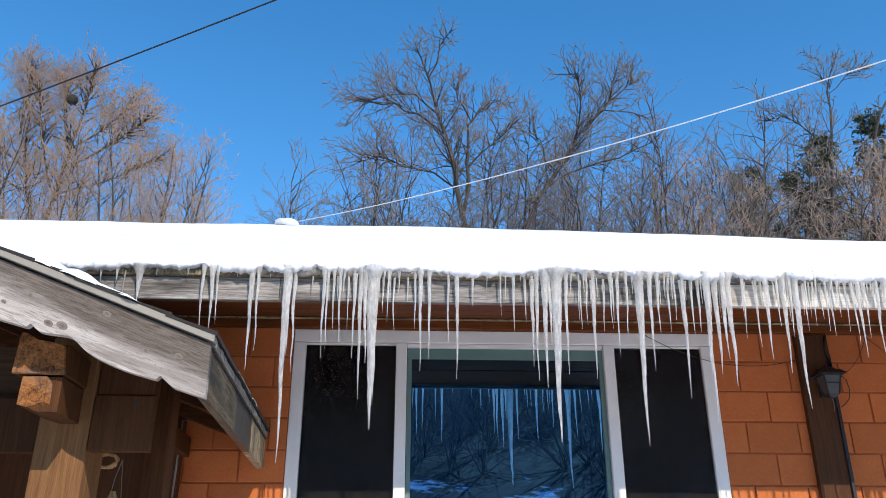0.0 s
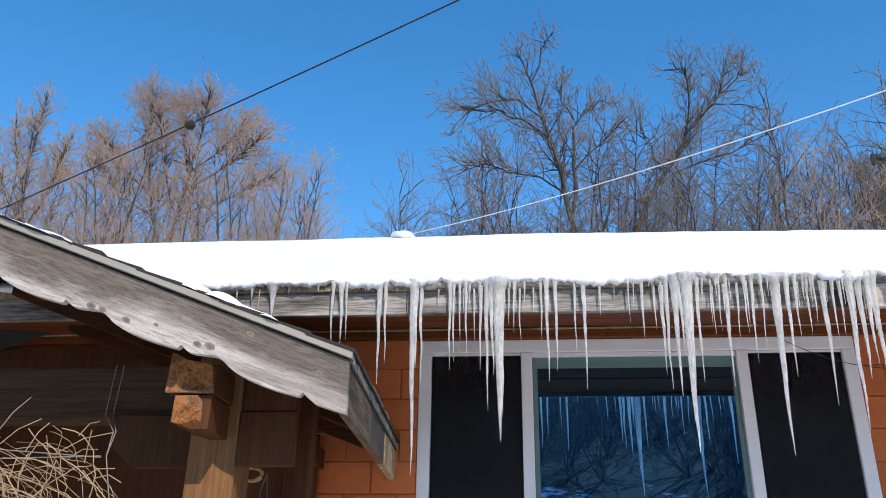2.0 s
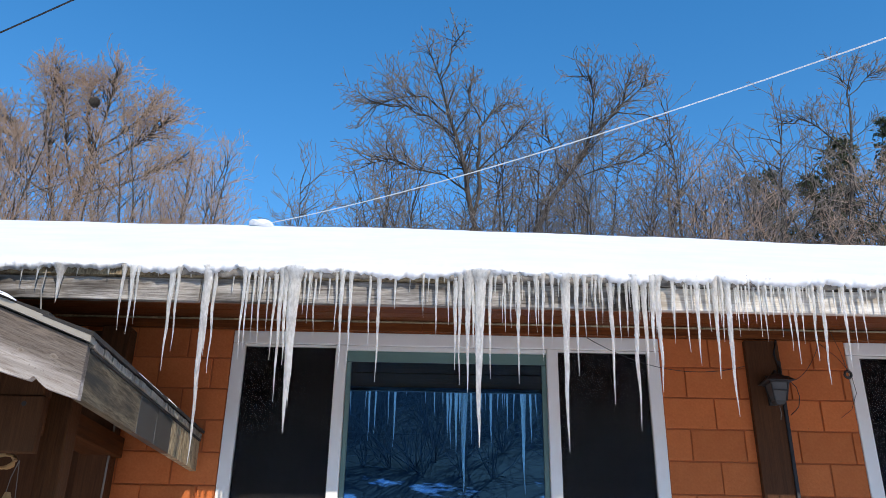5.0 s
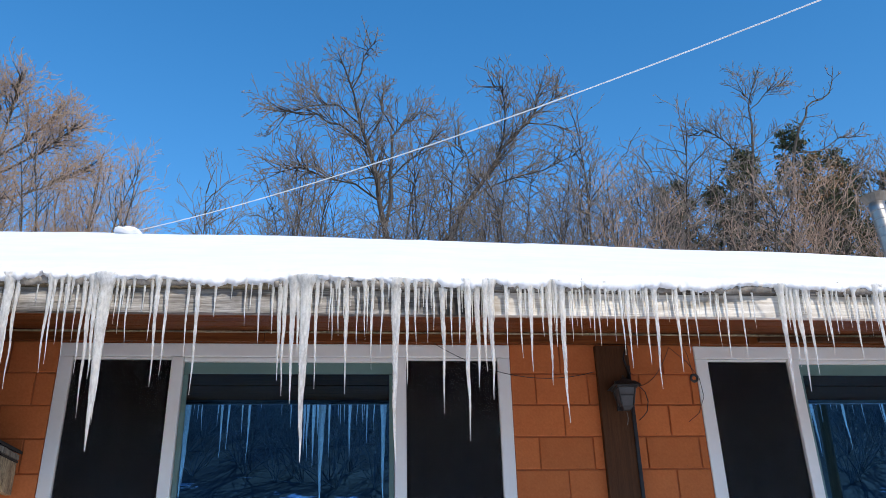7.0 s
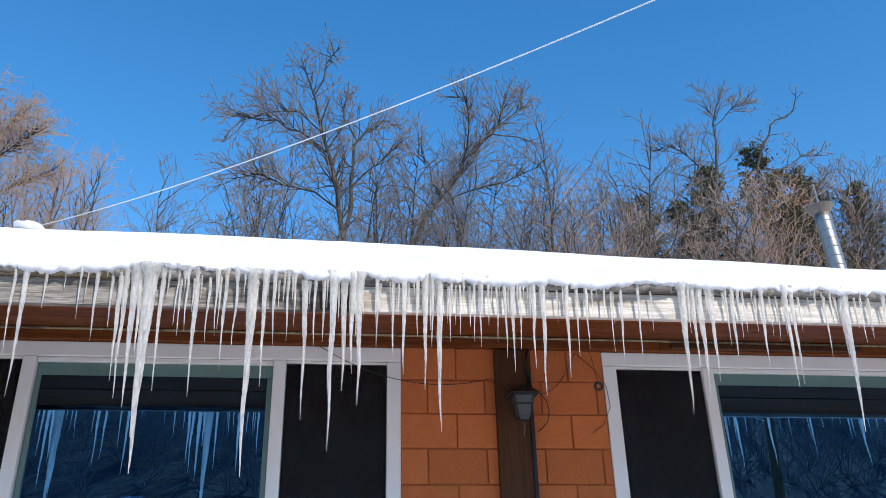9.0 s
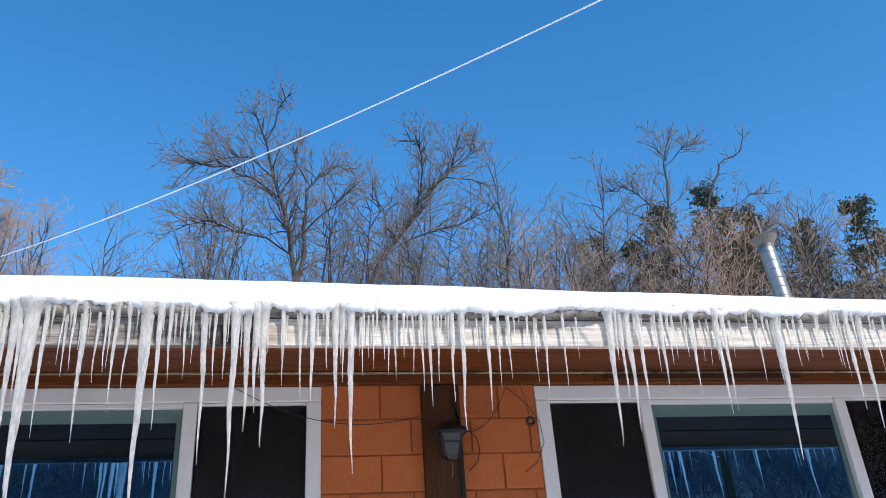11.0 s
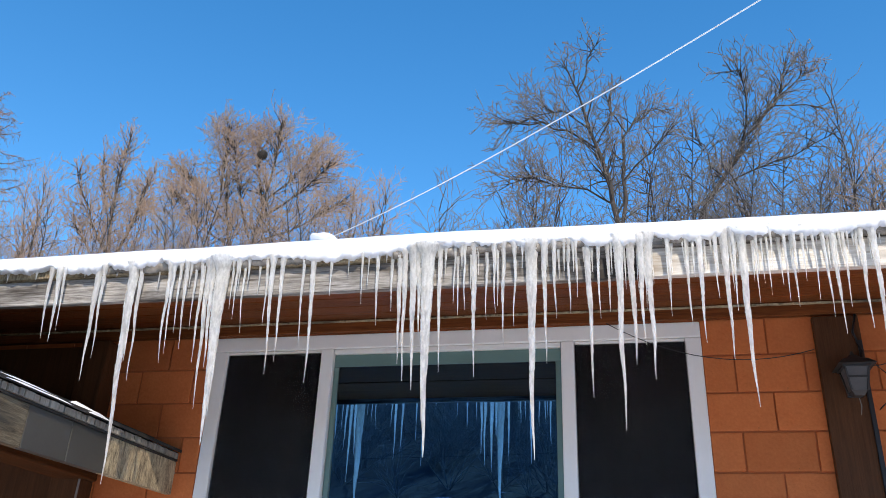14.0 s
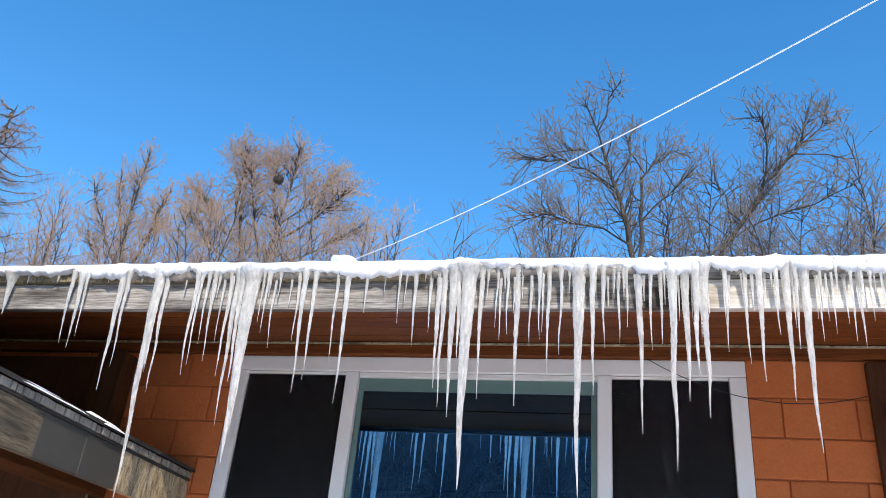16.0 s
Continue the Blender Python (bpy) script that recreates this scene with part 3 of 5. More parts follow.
EAST = [(2.737, 0.3, 0.0077), (2.784, 0.27, 0.0064), (2.847, 0.3, 0.0077), (2.875, 0.32, 0.0091), (2.952, 0.3, 0.0065), (2.986, 0.37, 0.0091), (3.02, 0.43, 0.0117), (3.058, 0.33, 0.0091), (3.119, 0.41, 0.0118), (3.159, 0.53, 0.0145),
        (3.272, 0.45, 0.0119), (3.32, 0.35, 0.008), (3.361, 0.32, 0.0093), (3.483, 0.33, 0.0067), (3.524, 0.39, 0.0095), (3.606, 0.37, 0.0082), (3.67, 0.23, 0.0055), (3.82, 0.6, 0.0222), (3.87, 0.42, 0.0126), (3.904, 0.54, 0.0168),
        (3.954, 0.46, 0.0141), (4.033, 0.29, 0.0085), (4.067, 0.35, 0.0128), (4.21, 0.39, 0.0116), (4.324, 0.48, 0.0132), (4.359, 0.46, 0.0118), (4.527, 0.33, 0.009), (4.624, 0.67, 0.0243)]
FAR = [(4.75, 0.24, 0.0085), (4.921, 0.27, 0.0087), (4.979, 0.46, 0.0145), (5.051, 0.54, 0.0147), (5.3, 0.5, 0.015), (5.62, 0.42, 0.012), (6.0, 0.5, 0.016), (6.4, 0.4, 0.012), (6.8, 0.5, 0.015)]
for x, length, r0 in WEST + MIDDLE + EAST + FAR:
    icicle(x, length, r0)
# runs of short ones: from, to, how many, shortest and longest
RUNS = [(-0.95, 0.25, 7, 0.05, 0.13), (0.28, 0.45, 4, 0.12, 0.3), (0.56, 0.72, 4, 0.1, 0.22), (1.0, 1.3, 4, 0.06, 0.2), (1.5, 1.85, 9, 0.1, 0.28), (1.93, 2.2, 8, 0.1, 0.28), (2.2, 2.38, 5, 0.2, 0.42), (2.4, 2.72, 12, 0.1, 0.26),
        (2.72, 3.2, 24, 0.08, 0.24), (3.2, 3.5, 9, 0.08, 0.2), (3.82, 4.1, 8, 0.1, 0.26), (4.1, 4.7, 17, 0.08, 0.26), (4.7, 5.6, 22, 0.1, 0.34), (5.6, 6.8, 22, 0.1, 0.34)]
for a, b, count, lo, hi in RUNS:
    for i in range(count):
        icicle(a + (b - a) * (i + rng.uniform(0.1, 0.9)) / count, lo + (hi - lo) * rng.random() ** 1.3, rng.uniform(0.005, 0.0095))

# ---------------------------------------------------------------- windows


def window(name, x0, x1, first, second, side, bar):
    """first and second: where the mullions stand; side, bar: widths of the outer frame and the mullions."""
    w = thing(name, ((x0 + x1) / 2, WALL_Y, W_BOT), "white plastic window with a wide fixed pane and two screened casements", "window", kind="structure")
    y0, y1 = WALL_Y - 0.012, WALL_Y + 0.10
    m1, m2 = x0 + first, x0 + second
    part("frame_top", box(x0, x1, y0, y1, W_TOP - 0.080, W_TOP, 0.006), UPVC, w)
    part("frame_bottom", box(x0, x1, y0, y1, W_BOT, W_BOT + 0.08, 0.006), UPVC, w)
    part("window_sill", box(x0 - 0.03, x1 + 0.03, y0 - 0.05, y0 - 0.002, W_BOT - 0.03, W_BOT + 0.01, 0.005), UPVC, w)
    for a, b in ((x0, x0 + side), (x1 - side, x1)):
        part("frame_side", box(a, b, y0, y1, W_BOT + 0.082, W_TOP - 0.082, 0.006), UPVC, w)
    for a, b in ((m1, m1 + bar), (m2, m2 + bar)):
        part("mullion", box(a, b, y0 - 0.004, y1, W_BOT + 0.082, W_TOP - 0.082, 0.006), UPVC, w)
    # the raised casement rims beside the mullions
    for a, b in ((x0 + side + 0.002, m1 - 0.002), (m2 + bar + 0.002, x1 - side - 0.002)):
        case = part("casement", box(a, b, y0 + 0.012, y0 + 0.03, W_TOP - 0.094, W_TOP - 0.083, 0.002), UPVC, w)
        part("pane", box(a, b, y0 + 0.030, y0 + 0.034, W_BOT + 0.083, W_TOP - 0.094), GLASS_CLEAR, case).visible_shadow = False
        part("insect_screen", box(a, b, y0 + 0.020, y0 + 0.022, W_BOT + 0.083, W_TOP - 0.096), SCREEN, case, "black insect mesh")
    a, b = m1 + bar + 0.002, m2 - 0.002
    z0, z1 = W_BOT + 0.083, W_TOP - 0.083
    sash = part("sash", box(a, b, y0 + 0.03, y0 + 0.06, z1 - 0.092, z1 - 0.025, 0.003), SASH, w, "grey-green inner sash rail")
    part("head", box(a, b, y0 + 0.01, y0 + 0.06, z1 - 0.023, z1, 0.003), UPVC, sash)
    for c, d in ((a, a + 0.028), (b - 0.028, b)):
        part("stile", box(c, d, y0 + 0.03, y0 + 0.06, z0, z1 - 0.094, 0.003), SASH, sash)
    glass = box(a + 0.03, b - 0.03, y0 + 0.04, y0 + 0.046, z0, z1 - 0.094)
    for v in glass.verts:
        v.co.y += 0.032 * (z1 - v.co.z) - 0.012     # only the pane is tilted, to raise the eave's reflection in it
    part("pane", glass, GLASS, sash, "blue-coated reflective glass").visible_shadow = False


window("window_1", *WINDOWS[0], 0.628, 1.916, 0.076, 0.068)
window("window_2", *WINDOWS[1], 0.594, 1.790, 0.080, 0.066)

# ---------------------------------------------------------------- wall post, lantern, cables


def wall_post():
    p = thing("wall_post", (3.21, 4.93, 0.1), "dark brown stained timber post against the wall", "post")
    part("post", box(3.125, 3.33, 4.95, 4.992, 0.1, 3.29, 0.006), POST_BROWN, p)
    part("cover_strip", box(3.305, 3.325, 4.936, 4.948, 0.1, 3.16, 0.002), CABLE_BLACK, p, "black cable duct")


def lantern():
    x, y, z = 3.25, 4.865, 2.945
    e = thing("wall_lantern", (x, y + 0.09, z), "black metal coach lantern mounted on the post", "wall lamp")
    part("back_plate", box(x - 0.03, x + 0.03, y + 0.066, y + 0.084, z - 0.06, z + 0.12, 0.004), IRON, e)
    part("arm", tube([(x, y + 0.07, z + 0.09), (x, y + 0.035, z + 0.12), (x, y, z + 0.105)], 0.008), IRON, e)

    def frustum(r0, z0, r1, z1):
        bm = bmesh.new()
        lo = [bm.verts.new((x + sx * r0, y + sy * r0, z0)) for sx, sy in ((-1, -1), (1, -1), (1, 1), (-1, 1))]
        hi = [bm.verts.new((x + sx * r1, y + sy * r1, z1)) for sx, sy in ((-1, -1), (1, -1), (1, 1), (-1, 1))]
        bm.faces.new(lo[::-1])
        bm.faces.new(hi)
        for k in range(4):
            bm.faces.new((lo[k], lo[(k + 1) % 4], hi[(k + 1) % 4], hi[k]))
        return bm

    part("cap", frustum(0.080, z + 0.060, 0.052, z + 0.088), IRON, e)
    part("crown", frustum(0.042, z + 0.088, 0.012, z + 0.116), IRON, e)
    part("finial", frustum(0.008, z + 0.116, 0.004, z + 0.135), IRON, e)
    part("gallery", frustum(0.060, z + 0.050, 0.060, z + 0.059), IRON, e)
    part("glass_body", frustum(0.032, z - 0.055, 0.050, z + 0.06), FROST, e, "dusty frosted glass")
    for sx, sy in ((-1, -1), (1, -1), (1, 1), (-1, 1)):
        part("corner_bar", tube([(x + sx * 0.034, y + sy * 0.034, z - 0.055), (x + sx * 0.052, y + sy * 0.052, z + 0.061)], 0.005), IRON, e)
    part("cross_bar", box(x - 0.044, x + 0.044, y - 0.047, y - 0.041, z + 0.002, z + 0.010), IRON, e)
    part("base", frustum(0.02, z - 0.075, 0.034, z - 0.055), IRON, e)
    part("pull_chain", tube([(x, y, z - 0.083), (x + 0.004, y, z - 0.12), (x - 0.004, y, z - 0.16)], 0.002, 5), ROPE, e, "thin pull chain")


def loop(name, pts, r, m, label, cat="cable"):
    solid(name, tube(pts, r, 6), m, label, cat, "", True)


def wall_cables():
    y = 4.985
    loop("cable", [(3.315, 4.94, 3.29), (3.29, 4.935, 3.2), (3.315, 4.935, 3.10), (3.30, 4.90, 3.04)], 0.006, CABLE_BLACK, "black cable running down to the lantern")
    loop("cable", [(3.33, 4.85, 3.03)] + [(3.37 + 0.05 * math.sin(a), y - 0.02, 2.95 + 0.09 * math.cos(a)) for a in (0.2, 0.9, 1.6, 2.3, 2.8)] + [(3.36, y, 2.84)], 0.0026, CABLE_BLACK, "loose black cable loop beside the lantern")
    loop("cable", sag((3.33, y, 3.06), (3.60, y, 3.29), 0.09), 0.0017, CABLE_BLACK, "thin dark wire drooping across the wall")
    loop("cable", [(3.60, y, 3.29), (3.70, y, 3.20), (3.765, y, 3.10), (3.775, 4.98, 2.98), (3.73, y, 2.88), (3.66, y, 2.83)], 0.0017, CABLE_BLACK, "thin dark wire curling beside the window")
    loop("cable", [(3.62, 4.87, 3.34), (3.655, 4.85, 3.2), (3.67, 4.84, 3.075)], 0.0017, CABLE_BLACK, "thin dark wire hanging from the soffit")
    loop("cable", sag((2.15, 4.97, 3.30), (3.115, 4.97, 3.13), 0.11), 0.002, CABLE_BLACK, "thin dark wire sagging across the wall")
    ring = bmesh.new()
    pts = [(3.672 + 0.020 * math.cos(a), 4.84, 3.055 + 0.020 * math.sin(a)) for a in (k * math.pi / 6 for k in range(13))]
    tube(pts, 0.008, 6, ring)
    solid("wall_hook", ring, IRON, "round black ring hung on a wire beside the window", "hook", "", True)


wall_post()
lantern()
wall_cables()


def long_cables():
    top_w, top_b = (8.7, -2.3, 4.26), (8.7, -2.3, 4.41)
    pole = bmesh.new()
    tube([(8.75, -2.3, 0.0), (8.75, -2.3, 4.7)], 0.09, 12, pole, 0.07)
    solid("utility_pole", pole, TIMBER_Z, "plain wooden cable pole at the yard's edge", "pole", "", True)
    loop("white_cable", sag((-0.50, 7.86, 5.39), top_w, 0.49, 40), 0.0041, CABLE_WHITE, "taut white cable from the roof ridge across the yard")
    loop("black_cable", sag((-2.0, 2.86, 2.945), top_b, 0.231, 40), 0.0023, CABLE_BLACK, "black cable from the porch gable across the yard")


long_cables()


def chimney():
    c = thing("flue_pipe", (8.19, 9.0, 5.0), "leaning stainless steel flue pipe with a dull cowl", "chimney")
    foot, head = Vector((8.235, 9.0, 5.1)), Vector((8.155, 9.0, 6.50))
    pipe = bmesh.new()
    n = 12
    d = head - foot
    tube([foot + d * (i / n) for i in range(n + 1)], 0.098, 24, pipe)
    part("pipe", pipe, STEEL, c, "", True)
    for i in range(1, n):
        p = foot + d * (i / n)
        part("seam", tube([p - d * 0.006, p + d * 0.006], 0.101, 24), STEEL, c, "", True)
    part("cowl", tube([head - d * 0.01, head + d * 0.07], 0.09, 16, None, 0.17), RUSTY, c, "dull flared metal cowl", False)
    part("rod", tube([head + d * 0.07, head + d * 0.32], 0.012, 6), STEEL, c)
    part("vane", box(8.10, 8.17, 8.98, 9.02, 6.93, 6.97, 0.01), IRON, c)


chimney()

# ---------------------------------------------------------------- porch
PX, PY, TWIST, RISE = 0.003, 2.94, radians(3.6), 0.03


def to_world(bm, roof=True):
    """From the porch's own axes (x from its eave corner, y back from its gable) to the yard's."""
    c, s = math.cos(TWIST), math.sin(TWIST)
    for v in bm.verts:
        x, y, z = v.co
        v.co = Vector((PX + c * x - s * y, PY + s * x + c * y, z + (RISE * y if roof else 0)))
    return bm


PITCH, APEX = 0.378, -2.05


def slope_z(x):
    """Top of the porch's boards at x, from the eave corner up to the ridge and down again."""
    return 2.575 + PITCH * (-x if x > APEX else x - 2 * APEX)


def barge_outline():
    """The gable board: a straight top and a lower edge cut in repeated ogees."""
    low = [(0.0, -0.198)]
    period, first = 0.473, -0.163
    shape = ((0.0, -0.184), (0.03, -0.202), (0.12, -0.208), (0.26, -0.214), (0.44, -0.213), (0.57, -0.202), (0.66, -0.180), (0.72, -0.177), (0.82, -0.188), (0.93, -0.199), (0.985, -0.190))
    low.append((-0.06, -0.203))
    low.append((-0.115, -0.206))
    low.append((-0.14, -0.195))
    x = first
    smooth = []
    for (u0, a), (u1, b), (u2, c), (u3, d) in zip((shape[0],) + shape, shape, shape[1:], shape[2:] + (shape[-1],)):
        for t in (0.0, 0.25, 0.5, 0.75):
            smooth.append((u1 + (u2 - u1) * t, 0.5 * (2 * b + (c - a) * t + (2 * a - 5 * b + 4 * c - d) * t * t + (3 * b - a - 3 * c + d) * t ** 3)))
    while x - period > APEX:
        for u, dz in smooth:
            low.append((x - u * period, dz))
        x -= period
    pts = [(a, slope_z(a) + dz) for a, dz in low]
    pts.append((APEX, slope_z(APEX) - 0.21))
    return pts + [(APEX, slope_z(APEX)), (0.0, slope_z(0.0))]


def porch():
    p = thing("porch", (-1.2, 3.9, 0.1), "timber porch with a scalloped bargeboard, shingled roof and dark beams", "porch")
    right = barge_outline()
    left = [(2 * APEX - x - 0.002, z) for x, z in right]
    gable = part("bargeboard", to_world(prism(right, 0, 0.035)), BARGE, p, "silvered pine board with scalloped edge")
    part("bargeboard", to_world(prism(left, 0, 0.035)), BARGE, p)
    for kx, kz, kr in ((-1.004, 2.783, 0.017), (-0.958, 2.769, 0.014), (-0.858, 2.727, 0.015), (-0.74, 2.708, 0.009), (-0.653, 2.737, 0.006), (-0.572, 2.632, 0.015), (-0.524, 2.625, 0.018), (-0.376, 2.674, 0.014), (-0.223, 2.543, 0.011), (-0.106, 2.524, 0.013)):
        kx, kz = kx - PX, kz + 0.002
        for scale, proud, m in ((1.0, -0.0012, KNOT_RING), (0.5, -0.0022, KNOT)):
            rim = [(kx + 1.15 * scale * kr * math.cos(a) * (1 + 0.1 * wob(a, 1, kx)), kz - 0.36 * scale * kr * math.cos(a) + 0.8 * scale * kr * math.sin(a)) for a in (k * math.pi / 8 for k in range(16))]
            part("knot", to_world(prism(rim, proud, 0.004)), m, gable)
    # flashing, shingles and their uneven courses
    for s in (0, 1):
        f = (lambda x: x) if s == 0 else (lambda x: 2 * APEX - x)
        out = [(f(0.012), slope_z(0) + 0.004), (f(APEX), slope_z(APEX) + 0.010), (f(APEX), slope_z(APEX) + 0.036), (f(0.012), slope_z(0) + 0.030)]
        part("flashing", to_world(prism(out, -0.018, 0.03)), DRIP, p, "taupe metal edge flashing")
        deck = [(f(0.0), slope_z(0) + 0.002), (f(APEX), slope_z(APEX) + 0.002), (f(APEX), slope_z(APEX) + 0.032), (f(0.0), slope_z(0) + 0.028)]
        part("roof_deck", to_world(prism(deck, 0.032, 2.05)), SHINGLE, p)
        for i in range(13):
            x0 = -0.17 * i
            if x0 - 0.17 < APEX:
                break
            lift = 0.006 * rng.random()
            course = [(f(x0 + 0.02), slope_z(x0) + 0.026), (f(x0 - 0.17), slope_z(x0 - 0.17) + 0.030), (f(x0 - 0.17), slope_z(x0 - 0.17) + 0.040), (f(x0 + 0.02), slope_z(x0) + 0.042 + lift)]
            part("shingle_course", to_world(prism(course, -0.022 + 0.010 * rng.random(), 2.06)), SHINGLE, p)
    # eave fascia to the house side
    # The last board's sunlit brightness is put into its pale, streaked colour.
    for y0, y1, m, lab in ((0.037, 0.75, DARK_BOARD, "mossy dark eave board"), (0.753, 1.06, SLATE, "dark grey sheet metal"), (1.063, 1.36, SLATE, "dark grey sheet metal"), (1.363, 2.08, PALE_EAVE, "streaked eave board, its sunlit tone put into the colour")):
        part("eave_board", to_world(box(-0.036, 0.0, y0, y1, 2.386, 2.555, 0.003)), m, p, lab)
    part("eave_batten", to_world(box(-0.03, 0.006, 0.03, 2.085, 2.557, 2.567, 0.002)), SHINGLE, p)
    y0 = 0.03
    while y0 < 2.04:
        w = rng.choice((0.02, 0.024, 0.03, 0.03, 0.06))
        part("shingle_end", to_world(box(-0.02, 0.008 + 0.006 * rng.random(), y0, y0 + w, 2.569, 2.596 + 0.004 * rng.random(), 0.002)), SHINGLE_END, p)
        y0 += w + rng.uniform(0.003, 0.010)
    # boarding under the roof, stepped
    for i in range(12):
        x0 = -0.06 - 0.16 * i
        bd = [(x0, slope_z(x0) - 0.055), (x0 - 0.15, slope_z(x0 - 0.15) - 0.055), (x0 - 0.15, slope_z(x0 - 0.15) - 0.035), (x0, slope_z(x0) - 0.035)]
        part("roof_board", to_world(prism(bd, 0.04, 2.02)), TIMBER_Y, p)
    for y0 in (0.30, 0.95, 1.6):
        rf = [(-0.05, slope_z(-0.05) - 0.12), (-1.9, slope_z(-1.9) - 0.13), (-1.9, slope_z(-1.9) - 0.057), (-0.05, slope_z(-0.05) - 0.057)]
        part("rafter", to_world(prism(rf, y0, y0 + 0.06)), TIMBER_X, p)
    # purlins whose ends show under the gable, in front of the post that runs up to the roof
    cap = bmesh.new()
    lo = [cap.verts.new(c) for c in ((-0.732, 3.04, 2.487), (-0.538, 3.04, 2.483), (-0.555, 3.04, 2.592), (-0.60, 3.04, 2.605), (-0.66, 3.04, 2.612), (-0.70, 3.04, 2.64), (-0.724, 3.04, 2.645))]
    hi = [cap.verts.new(v.co + Vector((0, 0.012, 0))) for v in lo]
    cap.faces.new(lo)
    cap.faces.new(hi[::-1])
    for k in range(7):
        cap.faces.new((lo[(k + 1) % 7], lo[k], hi[k], hi[(k + 1) % 7]))
    bmesh.ops.bevel(cap, geom=cap.edges[:], offset=0.003, segments=2, affect="EDGES")
    bmesh.ops.recalc_face_normals(cap, faces=cap.faces[:])
    part("purlin_end", cap, END_GRAIN, p, "weathered purlin end with orange stain")
    # The bodies take the shade-darkened timber; only the end caps keep a sunlit tone.
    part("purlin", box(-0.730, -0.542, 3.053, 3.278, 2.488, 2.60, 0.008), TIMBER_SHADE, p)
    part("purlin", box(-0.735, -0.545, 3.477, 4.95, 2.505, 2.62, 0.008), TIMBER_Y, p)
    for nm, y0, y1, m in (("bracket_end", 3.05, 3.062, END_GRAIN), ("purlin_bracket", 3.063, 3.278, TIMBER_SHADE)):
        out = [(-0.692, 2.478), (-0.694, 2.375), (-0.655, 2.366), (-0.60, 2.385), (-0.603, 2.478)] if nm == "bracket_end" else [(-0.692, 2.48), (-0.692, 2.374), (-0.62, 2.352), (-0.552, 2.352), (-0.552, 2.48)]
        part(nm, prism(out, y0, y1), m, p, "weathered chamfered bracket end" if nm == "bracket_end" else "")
    facet = bmesh.new()
    f = [facet.verts.new(c) for c in ((-0.602, 3.051, 2.478), (-0.599, 3.051, 2.386), (-0.552, 3.085, 2.354), (-0.552, 3.085, 2.40), (-0.655, 3.055, 2.364), (-0.60, 3.09, 2.352), (-0.58, 3.10, 2.45))]
    for k in ((0, 1, 3), (1, 2, 3), (1, 4, 5), (1, 5, 2), (0, 3, 6), (2, 5, 6), (2, 6, 3), (0, 6, 1), (4, 6, 5), (1, 6, 4)):
        facet.faces.new([f[i] for i in k])
    part("bracket_chamfer", facet, END_GRAIN, p, "pale split chamfer")
    part("post", box(-0.705, -0.507, 3.28, 3.475, 0.1, 2.70, 0.01), TIMBER_Z, p, "brown timber post")
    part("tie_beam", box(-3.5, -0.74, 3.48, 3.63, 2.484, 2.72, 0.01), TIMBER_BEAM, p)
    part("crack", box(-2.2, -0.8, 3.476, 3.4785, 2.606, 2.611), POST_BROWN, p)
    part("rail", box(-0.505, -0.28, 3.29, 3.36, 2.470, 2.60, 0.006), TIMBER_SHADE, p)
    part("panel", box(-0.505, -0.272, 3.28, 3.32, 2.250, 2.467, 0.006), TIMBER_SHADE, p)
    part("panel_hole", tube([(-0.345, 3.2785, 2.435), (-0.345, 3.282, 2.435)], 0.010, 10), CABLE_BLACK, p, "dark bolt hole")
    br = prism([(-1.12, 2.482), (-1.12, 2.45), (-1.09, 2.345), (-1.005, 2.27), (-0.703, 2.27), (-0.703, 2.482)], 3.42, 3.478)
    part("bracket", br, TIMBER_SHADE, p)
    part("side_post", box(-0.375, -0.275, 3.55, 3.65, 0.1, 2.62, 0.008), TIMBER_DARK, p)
    part("back_post", box(-0.76, -0.59, 4.86, 4.985, 0.1, 3.27, 0.008), POST_BROWN, p)
    part("far_post", box(-3.6, -3.42, 3.15, 3.35, 0.1, 2.70, 0.01), TIMBER_Z, p)
    part("rod", tube([(-0.62, 4.86, 0.1), (-0.585, 4.86, 2.70), (-0.54, 4.86, 2.695)], 0.006), ROPE, p, "thin bent metal rod")
    # Unseen boards added to close the west side and block skylight.
    for k in range(9):
        part("side_board", box(-3.57, -3.545, 3.36 + 0.175 * k, 3.53 + 0.175 * k, 0.1, 2.68, 0.003), POST_BROWN, p)
    part("back_wall_board", box(-3.4, -0.765, 4.93, 4.985, 0.1, 3.26, 0.004), POST_BROWN, p)


porch()


